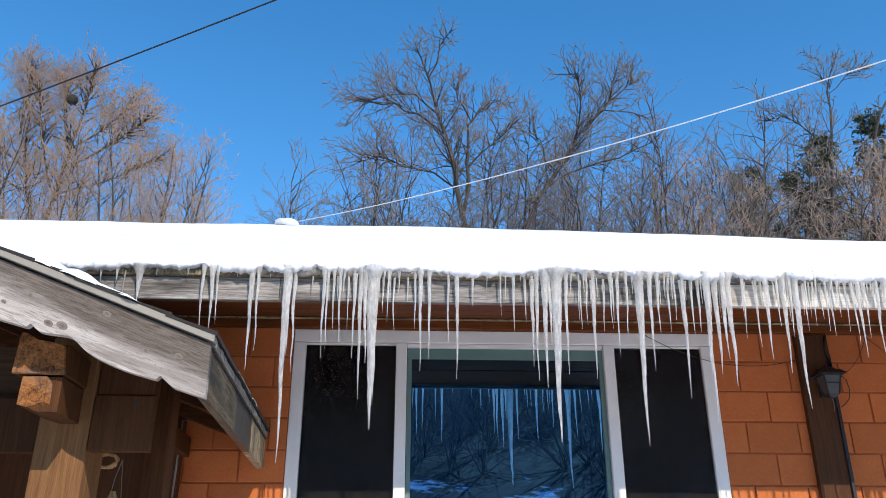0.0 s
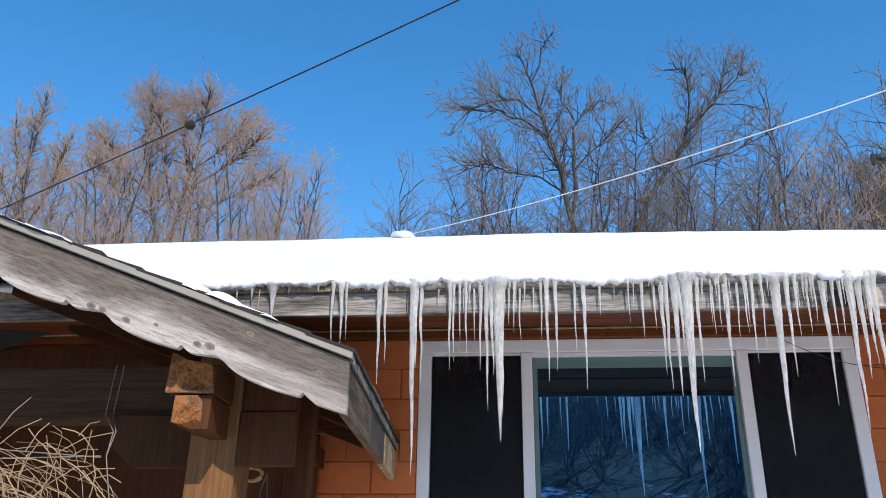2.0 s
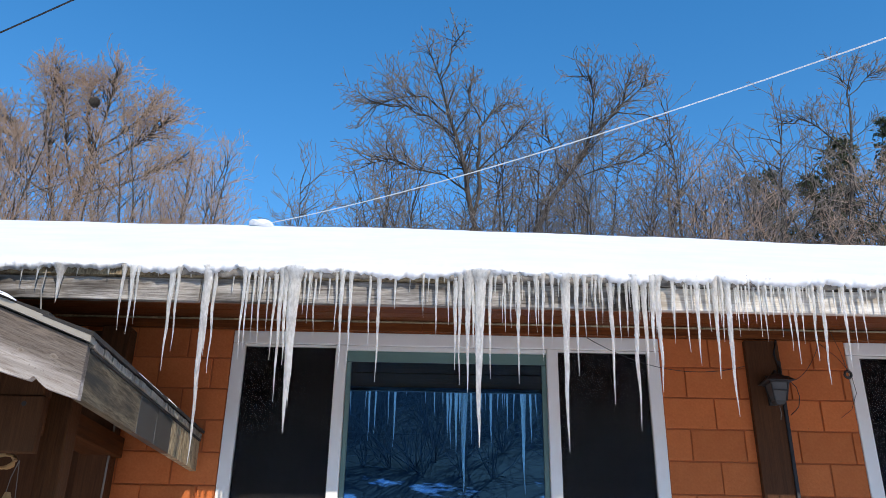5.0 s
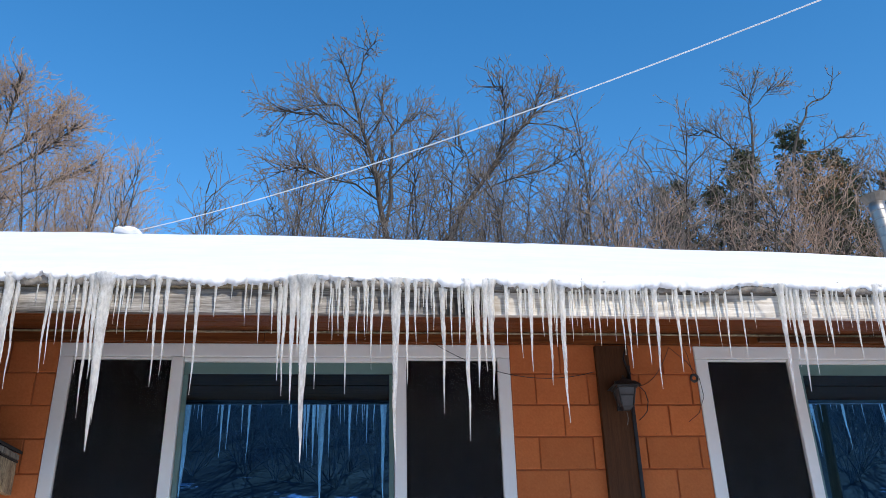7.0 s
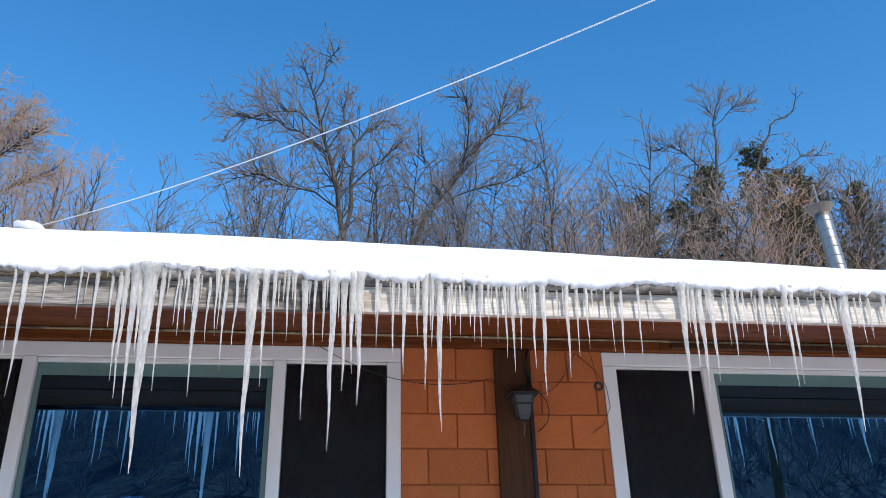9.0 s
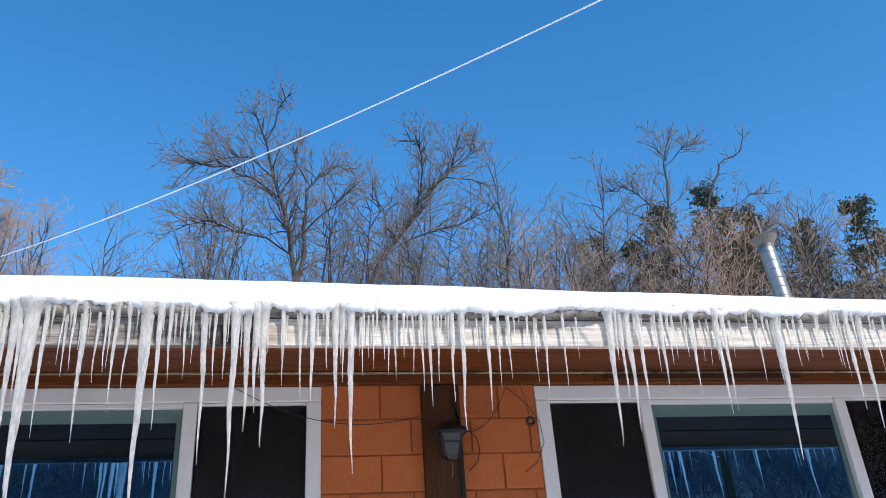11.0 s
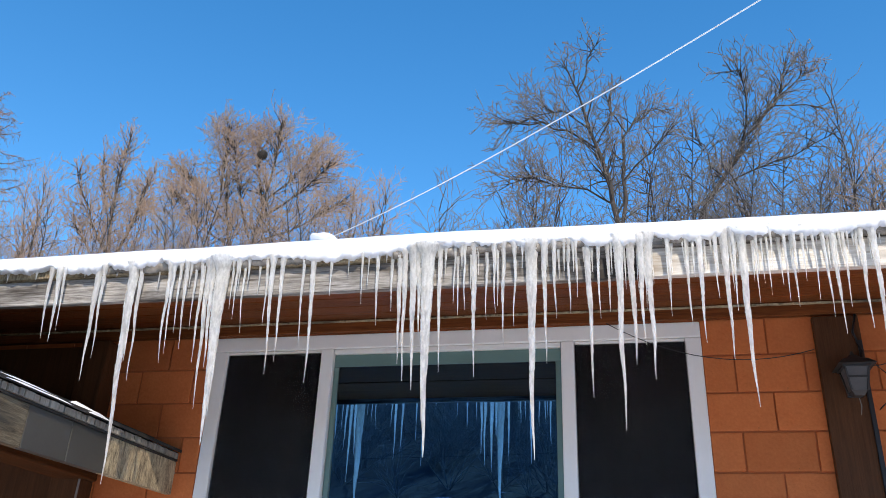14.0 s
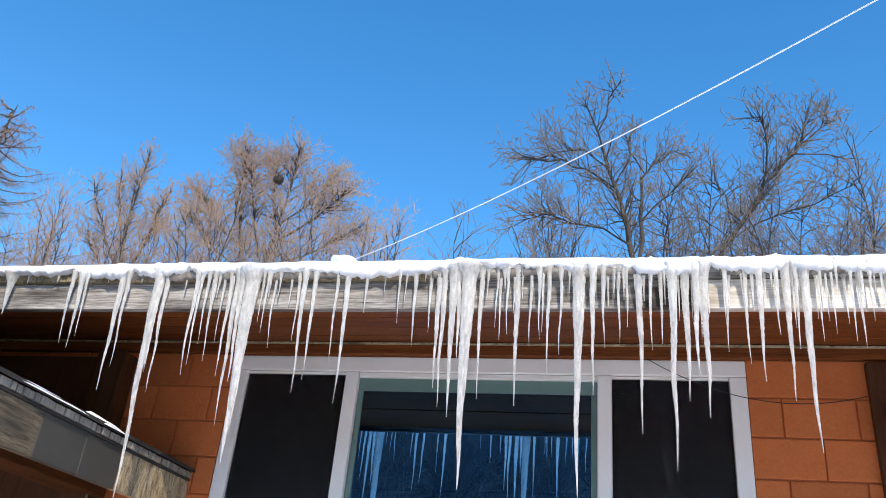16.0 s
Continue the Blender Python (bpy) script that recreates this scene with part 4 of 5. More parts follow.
def porch_clutter():
    vines = thing("vine_wreath", (-1.05, 3.06, 2.15), "tangled dry vine stems tied up with grey twine", "dry vines")
    r2 = random.Random(5)
    for i in range(44):
        a = Vector((-1.75 + r2.uniform(-0.1, 0.75), 3.05 + r2.uniform(-0.08, 0.1), 2.27 + r2.uniform(-0.16, 0.09)))
        b = Vector((-0.84 + r2.uniform(-0.45, 0.05), 3.05 + r2.uniform(-0.08, 0.08), 2.02 + r2.uniform(-0.12, 0.04)))
        mid = (a + b) / 2 + Vector((r2.uniform(0.0, 0.2), r2.uniform(-0.05, 0.05), r2.uniform(-0.04, 0.17)))
        pts = []
        for k in range(11):
            t = k / 10
            q = a * (1 - t) ** 2 + 2 * mid * t * (1 - t) + b * t * t
            pts.append(q + 0.012 * Vector((wob(t * 8, 1, i), wob(t * 8, 1, i + 40), wob(t * 8, 1, i + 80))))
        part("stem", tube(pts, r2.choice((0.0009, 0.0012, 0.0016, 0.0024)), 5), STRAW, vines)
    for i in range(26):
        a = Vector((-1.5 + r2.uniform(0, 0.6), 3.0, 2.22 + r2.uniform(-0.1, 0.1)))
        b = a + Vector((r2.uniform(-0.25, 0.25), r2.uniform(-0.05, 0.05), r2.uniform(-0.05, 0.15)))
        part("twig", tube([a, (a + b) / 2 + Vector((0, 0, 0.02)), b], 0.002, 4), STRAW, vines)
    tw = thing("twine", (-0.95, 3.2, 2.35), "grey twine looped over the tie beam", "twine")
    for dx in (0, 0.035):
        part("strand", tube([(-1.16 + dx, 3.46, 2.72), (-1.17 + dx, 3.455, 2.50), (-0.99 + dx * 0.3, 3.2, 2.37), (-0.93, 3.06, 2.25), (-0.86, 3.03, 2.03)], 0.0024, 5), ROPE, tw)
    part("strand", tube([(-1.8, 3.08, 2.2), (-1.4, 3.06, 2.24), (-0.95, 3.06, 2.25)], 0.0024, 5), ROPE, tw)
    part("strand", tube([(-1.8, 3.06, 2.31), (-1.3, 3.06, 2.27), (-0.95, 3.06, 2.245)], 0.0024, 5), ROPE, tw)
    hang = thing("corn_bundle", (-0.50, 3.6, 2.2), "dried corn husks hung on a string under the porch", "dried corn")
    part("string", tube([(-0.47, 3.6, 2.27), (-0.49, 3.6, 2.2), (-0.50, 3.6, 2.12)], 0.002, 4), ROPE, hang)
    part("string", tube([(-0.47, 3.6, 2.27), (-0.455, 3.6, 2.12)], 0.002, 4), ROPE, hang)
    for i in range(14):
        dx, dy = r2.uniform(-0.06, 0.06), r2.uniform(-0.04, 0.04)
        part("husk", tube([(-0.49, 3.6, 2.14), (-0.49 + dx * 0.5, 3.6 + dy * 0.5, 2.07), (-0.49 + dx, 3.6 + dy, 2.0 + r2.uniform(-0.02, 0.12))], 0.011, 5, None, 0.002), HUSK, hang)
    knot = bmesh.new()
    for i in range(9):
        a = r2.uniform(0, 6.3)
        tube([(-0.545 + 0.05 * math.cos(a + k * 0.7), 3.62 + 0.02 * math.sin(k * 1.3), 2.27 + 0.028 * math.sin(a + k * 0.7)) for k in range(7)], 0.006, 5, knot)
    solid("straw_knot", knot, HUSK, "knotted straw rope tucked under the beam", "straw rope")
    cl = bmesh.new()
    box(-1.62, -1.54, 4.2, 4.23, 1.6, 2.24, 0.01, cl)
    solid("blue_cloth", cl, BLUE_CLOTH, "dark blue cloth hanging in the porch", "cloth")
    loop("cable", [(-0.9, 4.86, 2.95), (-0.80, 4.7, 2.80), (-0.74, 4.5, 2.66)], 0.003, CABLE_BLACK, "thin dark wire drooping behind the porch roof")
    loop("cable", [(-0.72, 3.97, 3.29), (-0.715, 3.95, 3.15), (-0.69, 3.95, 3.02), (-0.68, 3.95, 2.86)], 0.004, ROPE, "pale cord hanging from the eave")


porch_clutter()


def porch_snow():
    """Thin left-over snow on the porch roof: one ribbon along the gable and lumps at the eave."""
    def lump(x0, x1, y0, y1, h, seed):
        bm = bmesh.new()
        nx, ny = 44, 12
        g = []
        for i in range(nx + 1):
            row = []
            for j in range(ny + 1):
                u, v = i / nx, j / ny
                x, y = x0 + (x1 - x0) * u, y0 + (y1 - y0) * v + 0.03 * wob(u * 6, 1, seed + 3)
                edge = min(1, 5 * min(u, 1 - u)) * min(1, 4 * min(v, 1 - v))
                t = h * math.sqrt(max(0, edge)) * (0.45 + 1.1 * abs(noise.noise(Vector((x * 7, y * 3, seed)))))
                row.append(bm.verts.new((x, y, slope_z(x) + 0.041 + t)))
            g.append(row)
        for a, b in zip(g, g[1:]):
            for j in range(ny):
                bm.faces.new((a[j], a[j + 1], b[j + 1], b[j]))
        to_world(bm)
        bmesh.ops.recalc_face_normals(bm, faces=bm.faces[:])
        solid("snow_patch", bm, SNOW, "thin melting snow patch on the porch roof", "snow", "", True, "snow patches on the porch")
    lump(-0.72, -0.27, -0.02, 0.13, 0.044, 2)
    lump(-1.75, -1.12, -0.03, 0.6, 0.04, 6)
    lump(-0.5, -0.06, 0.35, 0.62, 0.028, 9)
    lump(-0.12, 0.03, 0.55, 1.0, 0.02, 12)
    lump(-0.10, 0.03, 1.12, 1.3, 0.018, 15)


porch_snow()

# ---------------------------------------------------------------- trees


def grow(segs, p, d, length, r, level, rg, up=0.10, spread=0.75, twig=0.0095, dens=1.0):
    """Adds tapering pieces of one gently bending branch and its side branches to segs."""
    n = 6 if level < 2 else (5 if level < 4 else 3)
    q, step = p.copy(), length / n
    bend = Vector((rg.gauss(0, 0.11), rg.gauss(0, 0.11), rg.gauss(0, 0.08) + up * 0.4))
    turn = rg.uniform(0, 6.28)
    for i in range(n):
        d = (d + bend + Vector((rg.gauss(0, 0.12), rg.gauss(0, 0.12), rg.gauss(0, 0.12)))).normalized()
        e = q + d * step
        r1 = max(twig, r * (1 - 0.7 * (i + 1) / n))
        r0 = max(twig, r * (1 - 0.7 * i / n))
        segs.append((q, e, r0, r1))
        if level < 4:
            for _ in range(int(dens * (1.45 if level < 3 else 1.0) + rg.random() * 0.85)):
                turn += 2.4 + rg.uniform(-0.5, 0.5)
                u = d.cross(Vector((0.31, 0.2, 0.93))).normalized()
                side = math.cos(turn) * u + math.sin(turn) * d.cross(u)
                nd = (d + side * spread + Vector((0, 0, up))).normalized()
                grow(segs, q.lerp(e, rg.uniform(0.2, 1)), nd, length * rg.uniform(0.45, 0.7) * (1.1 - 0.35 * i / n), r1 * 0.62, level + 1, rg, up, spread, twig, dens)
        q = e
    return segs


def spray(segs, p, d, length, r, level, rg, step, up=0.1, twig=0.011, keep=0.85, open_=0.85):
    """A gently zigzag branch that tapers to a fine tip, with side twigs by turns to both sides; three orders."""
    n = max(3, int(length / step))
    hop, q = length / n, p.copy()
    axis = d.cross(Vector((rg.gauss(0, 1), rg.gauss(0, 1), rg.gauss(0, 1)))).normalized()
    curl = Vector((rg.gauss(0, 0.10), rg.gauss(0, 0.10), rg.gauss(0, 0.08) + 0.25 * up))
    sign = rg.choice((-1, 1))
    for i in range(n):
        d = (d + 0.15 * sign * axis + curl + Vector((rg.gauss(0, 0.07), rg.gauss(0, 0.07), rg.gauss(0, 0.07)))).normalized()
        e = q + d * hop
        ra, rb = max(twig, r * (1 - 0.75 * i / n)), max(twig, r * (1 - 0.75 * (i + 1) / n))
        if level == 2 and i == n - 1:
            rb = 0.6 * twig
        segs.append((q, e, ra, rb))
        if level < 2 and i > 0 and rg.random() < keep:
            side = axis + 0.5 * d.cross(axis) * rg.gauss(0, 1)
            nd = (d + open_ * -sign * side + Vector((0, 0, up))).normalized()
            spray(segs, e, nd, length * rg.uniform(0.42, 0.68) * (1.1 - 0.55 * i / n), rb * 0.7, level + 1, rg, step * 0.8, up, twig, keep, open_)
        sign, q = -sign, e
    return segs


def limb(segs, pts, r0, r1, rg, dens=0.85, kids=5, reach=1.7, up=0.1, twig=0.0110):
    """A main limb along given bends, with side branches."""
    pts = [Vector(p) for p in pts]
    total = len(pts) - 1
    r0, r1 = r0 * 0.58, r1 * 0.6
    for i in range(total):
        a, b = pts[i], pts[i + 1]
        ra, rb = r0 + (r1 - r0) * i / total, r0 + (r1 - r0) * (i + 1) / total
        m = (a + b) / 2 + Vector((rg.gauss(0, 0.07), rg.gauss(0, 0.07), rg.gauss(0, 0.07)))
        segs += [(a, m, ra, (ra + rb) / 2), (m, b, (ra + rb) / 2, rb)]
        for _ in range(int(2.3 * kids) if i > 0 else kids // 2):
            t = rg.random()
            d = (b - a).normalized() * 0.8 + Vector((rg.gauss(0, 0.55), rg.gauss(0, 0.55), rg.gauss(0, 0.40) + 0.2))
            far = (i + t) / total
            spray(segs, a.lerp(b, t), d.normalized(), 1.3 * reach * rg.uniform(0.45, 1.1) * (1 - 0.5 * far), max(2.0 * twig, rb * 0.5), 0, rg, 0.13 * reach, up, twig, dens)
    spray(segs, pts[-1], (pts[-1] - pts[-2]).normalized(), reach * 0.30, r1, 0, rg, 0.09 * reach, up, twig, dens)
    return segs


def seg_mesh(segs, material, name, shift):
    """One mesh of tapering three- or five-sided pieces."""
    verts, faces = [], []
    for a, b, ra, rb in segs:
        d = b - a
        if d.length < 1e-5:
            continue
        d.normalize()
        u = d.cross(Vector((0.2, 0.9, 0.4))).normalized()
        w = d.cross(u)
        sides = 6 if ra > 0.05 else 3
        k0 = len(verts)
        for p, r in ((a, ra), (b, rb)):
            for k in range(sides):
                g = 2 * math.pi * k / sides
                verts.append(tuple(p - shift + r * (math.cos(g) * u + math.sin(g) * w)))
        for k in range(sides):
            j = (k + 1) % sides
            faces.append((k0 + k, k0 + j, k0 + sides + j, k0 + sides + k))
    me = bpy.data.meshes.new(name)
    me.from_pydata(verts, [], faces)
    me.materials.append(material)
    for p in me.polygons:
        p.use_smooth = True
    return me


def leaf_mesh(spots, size, material, name, rg, shift):
    verts, faces = [], []
    for p in spots:
        u = Vector((rg.gauss(0, 1), rg.gauss(0, 1), rg.gauss(0, 1))).normalized()
        w = u.cross(Vector((rg.gauss(0, 1), rg.gauss(0, 1), rg.gauss(0, 1)))).normalized()
        s = size * rg.uniform(0.6, 1.3)
        k = len(verts)
        for c in (-s * u, -0.4 * s * w + 0.1 * s * u, s * u, 0.4 * s * w):
            verts.append(tuple(p - shift + c))
        faces.append((k, k + 1, k + 2, k + 3))
    me = bpy.data.meshes.new(name)
    me.from_pydata(verts, [], faces)
    me.materials.append(material)
    return me


def tree(at, segs, label, twig_mat=TWIG, leaves=None, leaf_size=0.06, leaf_mat=DEAD_LEAF, group="", seed=1, bark=0.0145):
    at = Vector(at)
    t = thing("tree", at, label, "tree", group)
    thick = [s for s in segs if s[2] > bark]
    thin = [s for s in segs if s[2] <= bark]
    for nm, ss, m in (("trunk", thick, BARK), ("crown", thin, twig_mat)):
        new(nm, seg_mesh(ss, m, nm, at)).parent = t
    if leaves:
        new("leaves", leaf_mesh(leaves, leaf_size, leaf_mat, "leaves", random.Random(seed), at)).parent = t
    return t


def specks(segs, rg, share):
    """Places at the tips of thin twigs, for left-over leaves and seed heads."""
    return [q[1] + Vector((rg.gauss(0, 0.03), rg.gauss(0, 0.03), rg.gauss(0, 0.03))) for q in segs if q[2] < 0.021 and rg.random() < share]


def clusters(centres, rg, count, size):
    return [c + Vector((rg.gauss(0, size), rg.gauss(0, size), rg.gauss(0, size * 0.7))) for c in centres for _ in range(count)]


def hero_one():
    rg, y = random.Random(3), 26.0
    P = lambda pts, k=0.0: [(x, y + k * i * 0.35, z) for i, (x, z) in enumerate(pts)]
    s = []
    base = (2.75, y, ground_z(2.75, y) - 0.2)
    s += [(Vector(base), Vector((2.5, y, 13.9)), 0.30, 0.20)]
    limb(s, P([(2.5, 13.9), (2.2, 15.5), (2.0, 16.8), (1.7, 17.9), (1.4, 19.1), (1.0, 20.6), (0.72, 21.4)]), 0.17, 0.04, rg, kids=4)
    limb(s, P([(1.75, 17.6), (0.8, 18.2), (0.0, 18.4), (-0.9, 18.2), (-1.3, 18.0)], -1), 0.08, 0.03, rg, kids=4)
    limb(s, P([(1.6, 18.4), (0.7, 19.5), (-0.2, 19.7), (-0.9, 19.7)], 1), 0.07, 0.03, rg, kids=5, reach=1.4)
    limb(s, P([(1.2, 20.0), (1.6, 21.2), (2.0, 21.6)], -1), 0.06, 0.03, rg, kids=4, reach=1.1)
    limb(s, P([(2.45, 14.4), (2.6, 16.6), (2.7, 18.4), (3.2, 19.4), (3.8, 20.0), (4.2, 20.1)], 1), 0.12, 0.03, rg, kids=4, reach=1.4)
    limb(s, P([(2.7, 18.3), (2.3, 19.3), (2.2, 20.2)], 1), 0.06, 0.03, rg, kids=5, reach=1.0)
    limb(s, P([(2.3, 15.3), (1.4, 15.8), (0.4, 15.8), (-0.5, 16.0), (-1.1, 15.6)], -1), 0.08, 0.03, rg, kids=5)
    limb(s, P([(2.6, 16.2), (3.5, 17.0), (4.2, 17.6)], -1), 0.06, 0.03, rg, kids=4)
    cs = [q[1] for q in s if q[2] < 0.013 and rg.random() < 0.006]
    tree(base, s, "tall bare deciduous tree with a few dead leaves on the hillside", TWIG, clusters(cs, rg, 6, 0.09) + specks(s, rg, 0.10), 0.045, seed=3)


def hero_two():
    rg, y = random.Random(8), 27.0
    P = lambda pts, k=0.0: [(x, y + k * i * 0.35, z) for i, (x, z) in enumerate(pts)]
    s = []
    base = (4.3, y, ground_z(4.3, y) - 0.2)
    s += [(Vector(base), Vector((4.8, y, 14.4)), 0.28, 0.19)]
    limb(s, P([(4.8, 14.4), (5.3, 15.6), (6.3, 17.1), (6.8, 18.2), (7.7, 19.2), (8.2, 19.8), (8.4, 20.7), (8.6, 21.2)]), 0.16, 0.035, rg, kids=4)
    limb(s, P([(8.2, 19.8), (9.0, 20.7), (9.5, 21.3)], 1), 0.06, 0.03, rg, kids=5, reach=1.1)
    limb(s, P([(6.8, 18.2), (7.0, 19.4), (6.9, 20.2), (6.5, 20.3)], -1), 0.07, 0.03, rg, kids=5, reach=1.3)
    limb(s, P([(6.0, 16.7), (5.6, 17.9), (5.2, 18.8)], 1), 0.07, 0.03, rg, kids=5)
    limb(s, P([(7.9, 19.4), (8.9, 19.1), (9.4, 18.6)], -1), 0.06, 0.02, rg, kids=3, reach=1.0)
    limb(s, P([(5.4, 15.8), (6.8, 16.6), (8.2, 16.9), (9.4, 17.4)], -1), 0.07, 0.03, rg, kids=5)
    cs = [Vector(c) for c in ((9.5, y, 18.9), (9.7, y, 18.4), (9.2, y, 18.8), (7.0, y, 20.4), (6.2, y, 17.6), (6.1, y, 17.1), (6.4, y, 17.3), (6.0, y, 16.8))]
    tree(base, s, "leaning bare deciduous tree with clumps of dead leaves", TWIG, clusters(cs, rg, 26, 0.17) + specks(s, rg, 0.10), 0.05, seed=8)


def fan_tree(seed, x, y, fork, limbs, label, reach=1.7, up=0.2, kids=7, speck=0.10, clumps=()):
    """A broad crown: limbs that fan out and curve upwards from a low fork."""
    rg = random.Random(seed)
    base = (x, y, ground_z(x, y) - 0.2)
    s = [(Vector(base), Vector((x, y, fork + 0.1)), 0.45, 0.32)]
    for fx, fz, tx, tz, dy, r in limbs:
        a, b = Vector((fx, y, fz)), Vector((tx, y + dy, tz))
        w = tx - fx
        m1, m2 = a.lerp(b, 0.33) + Vector((w * 0.12, 0, -0.02)), a.lerp(b, 0.68) + Vector((w * 0.09, 0, 0.0))
        limb(s, [a, m1, m2, b], r, 0.05, rg, 0.80, int(1.1 * kids), reach, up, 0.020)
    cs = [Vector((rg.uniform(x0, x1), y + rg.uniform(-1.5, 1.5), rg.uniform(z0, z1))) for x0, x1, z0, z1, n in clumps for _ in range(n)]
    return tree(base, s, label, TWIG_RED, clusters(cs, rg, 7, 0.4) + specks(s, rg, speck), 0.075, seed=seed, bark=0.025)


def larch(x, y, top, seed):
    """A leafless larch: a straight trunk with level limbs that dip, then rise, and hang fine side twigs."""
    rg = random.Random(seed)
    z0 = ground_z(x, y) - 0.2
    s = [(Vector((x, y, z0)), Vector((x, y, top - 2.5)), 0.30, 0.10), (Vector((x, y, top - 2.5)), Vector((x + 0.3, y, top)), 0.10, 0.03)]
    z = z0 + 7.0
    while z < top - 0.3:
        f = (top - z) / (top - z0 - 7.0)
        for _ in range(2):
            a, L = rg.uniform(0, 6.28), (1.3 + 9.5 * f ** 0.75) * rg.uniform(0.7, 1.15)
            way = Vector((math.cos(a), math.sin(a), 0))
            tip, p = rg.uniform(0.0, 0.25), Vector((x, y, z))
            for i in range(8):
                u = (i + 1) / 8
                q = Vector((x, y, z)) + way * L * u + Vector((rg.gauss(0, 0.05), rg.gauss(0, 0.05), L * (-0.30 * u * (1 - u) + tip * u * u) + rg.gauss(0, 0.05)))
                s.append((p, q, max(0.020, 0.075 * (1 - 0.85 * (u - 0.125))), max(0.018, 0.075 * (1 - 0.85 * u))))
                if i > 0:
                    for _ in range(4):
                        b = a + rg.choice((-1, 1)) * rg.uniform(0.4, 1.4)
                        d = Vector((math.cos(b), math.sin(b), rg.uniform(-0.55, 0.25)))
                        m = p.lerp(q, rg.random())
                        e = m + d * L * rg.uniform(0.08, 0.20)
                        s.append((m, e, 0.016, 0.013))
                        for _ in range(2):
                            w = m.lerp(e, rg.uniform(0.3, 1.0))
                            s.append((w, w + Vector((rg.gauss(0, 0.25), rg.gauss(0, 0.25), rg.gauss(-0.12, 0.2))), 0.013, 0.011))
                p = q
        z += rg.uniform(0.35, 0.75)
    tree((x, y, z0), s, "leafless larch with level dipping limbs and reddish twigs", LARCH, None, seed=seed, bark=0.018)


def big_left():
    fan_tree(21, -24.1, 51.0, 24.4, ((-24.1, 24.4, -23.0, 31.8, 0.0, 0.28), (-23.2, 31.1, -24.5, 37.2, 0.6, 0.16), (-23.0, 31.8, -22.1, 37.4, -0.7, 0.16), (-23.2, 30.9, -19.7, 35.9, 1.1, 0.16), (-23.4, 29.6, -17.8, 33.3, -0.9, 0.16),
                                     (-23.7, 27.4, -17.1, 31.1, 0.9, 0.12), (-24.5, 25.3, -27.1, 33.5, 1.5, 0.20), (-26.0, 29.6, -30.2, 34.4, 0.4, 0.14), (-26.7, 32.2, -26.3, 37.0, -1.1, 0.14), (-25.6, 27.7, -29.7, 31.4, -1.3, 0.12), (-23.9, 28.1, -25.2, 34.8, -1.7, 0.14)),
             "broad bare tree with dense reddish twigs and speckled leaves", 3.0, 0.06, 10, 0.30, ((-30.6, -25.6, 32.6, 35.5, 14), (-27.8, -18.5, 27.2, 32.7, 20)))
    fan_tree(22, -34.8, 51.0, 25.5, ((-34.8, 25.5, -36.3, 36.6, 0.4, 0.22), (-35.2, 27.4, -38.9, 34.8, -1.1, 0.16), (-34.8, 26.3, -33.4, 35.1, 1.1, 0.16), (-35.8, 30.9, -35.0, 37.4, -0.7, 0.12), (-35.6, 30.0, -38.2, 36.6, 0.9, 0.12), (-34.7, 26.6, -32.4, 32.9, -0.9, 0.12), (-35.2, 26.6, -39.5, 31.1, 0.7, 0.12)),
             "upright oval bare tree with fine upswept twigs", 2.1, 0.24, 9, 0.12)
    larch(-50.4, 51.0, 44.0, 23)
    rg = random.Random(24)
    nest = bmesh.new()
    bmesh.ops.create_icosphere(nest, subdivisions=2, radius=0.27)
    bmesh.ops.translate(nest, verts=nest.verts[:], vec=NEST)
    for i in range(110):
        a = Vector((rg.gauss(0, 1), rg.gauss(0, 1), rg.gauss(0, 0.8))).normalized() * 0.3
        b = (a + Vector((rg.gauss(0, 0.3), rg.gauss(0, 0.3), rg.gauss(0, 0.22)))).normalized() * 0.36
        tube([NEST + a, NEST + b], 0.04, 4, nest)
    solid("nest", nest, BARK, "round dark twig nest high in the tree", "nest")


NEST = Vector((-22.21, 48.00, 33.11))
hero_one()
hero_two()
big_left()


def generic(seed, height, up, spread, dens, lean=0.0, sink=0.0):
    """A slim hillside tree, grown from its foot at the origin."""
    rg = random.Random(seed)
    s, p, d = [], Vector((0, 0, 0)), Vector((lean, 0, 1)).normalized()
    n, r = 9, height * 0.0105
    for i in range(n):
        d = (d + Vector((rg.gauss(0, 0.06), rg.gauss(0, 0.06), 0.04))).normalized()
        e = p + d * height / n
        ra, rb = r * (1 - 0.9 * i / n), r * (1 - 0.9 * (i + 1) / n)
        s.append((p, e, ra, rb))
        if i >= 2:
            for _ in range(int(4 * dens + 0.6)):
                ang = rg.uniform(0, 6.28)
                nd = Vector((math.cos(ang) * spread, math.sin(ang) * spread, 0.9 + up)).normalized()
                spray(s, p.lerp(e, rg.random()), nd, height * rg.uniform(0.17, 0.34) * (1.25 - 0.8 * i / n), max(0.024, rb * 0.5), 0, rg, 0.36, up - sink, 0.0105, 0.85)
        p = e
    spray(s, p, d, height * 0.12, 0.03, 0, rg, 0.2, up, 0.0105, 0.9)
    return s


KINDS = [generic(100, 12, 0.14, 0.9, 1.0), generic(101, 12, 0.20, 0.8, 1.0), generic(102, 12, 0.10, 1.1, 1.0, 0.15), generic(103, 12, 0.18, 0.9, 1.0, -0.10),
         generic(104, 12, 0.02, 1.3, 1.0, 0.0, 0.08), generic(105, 12, 0.12, 1.0, 1.0, 0.18)]


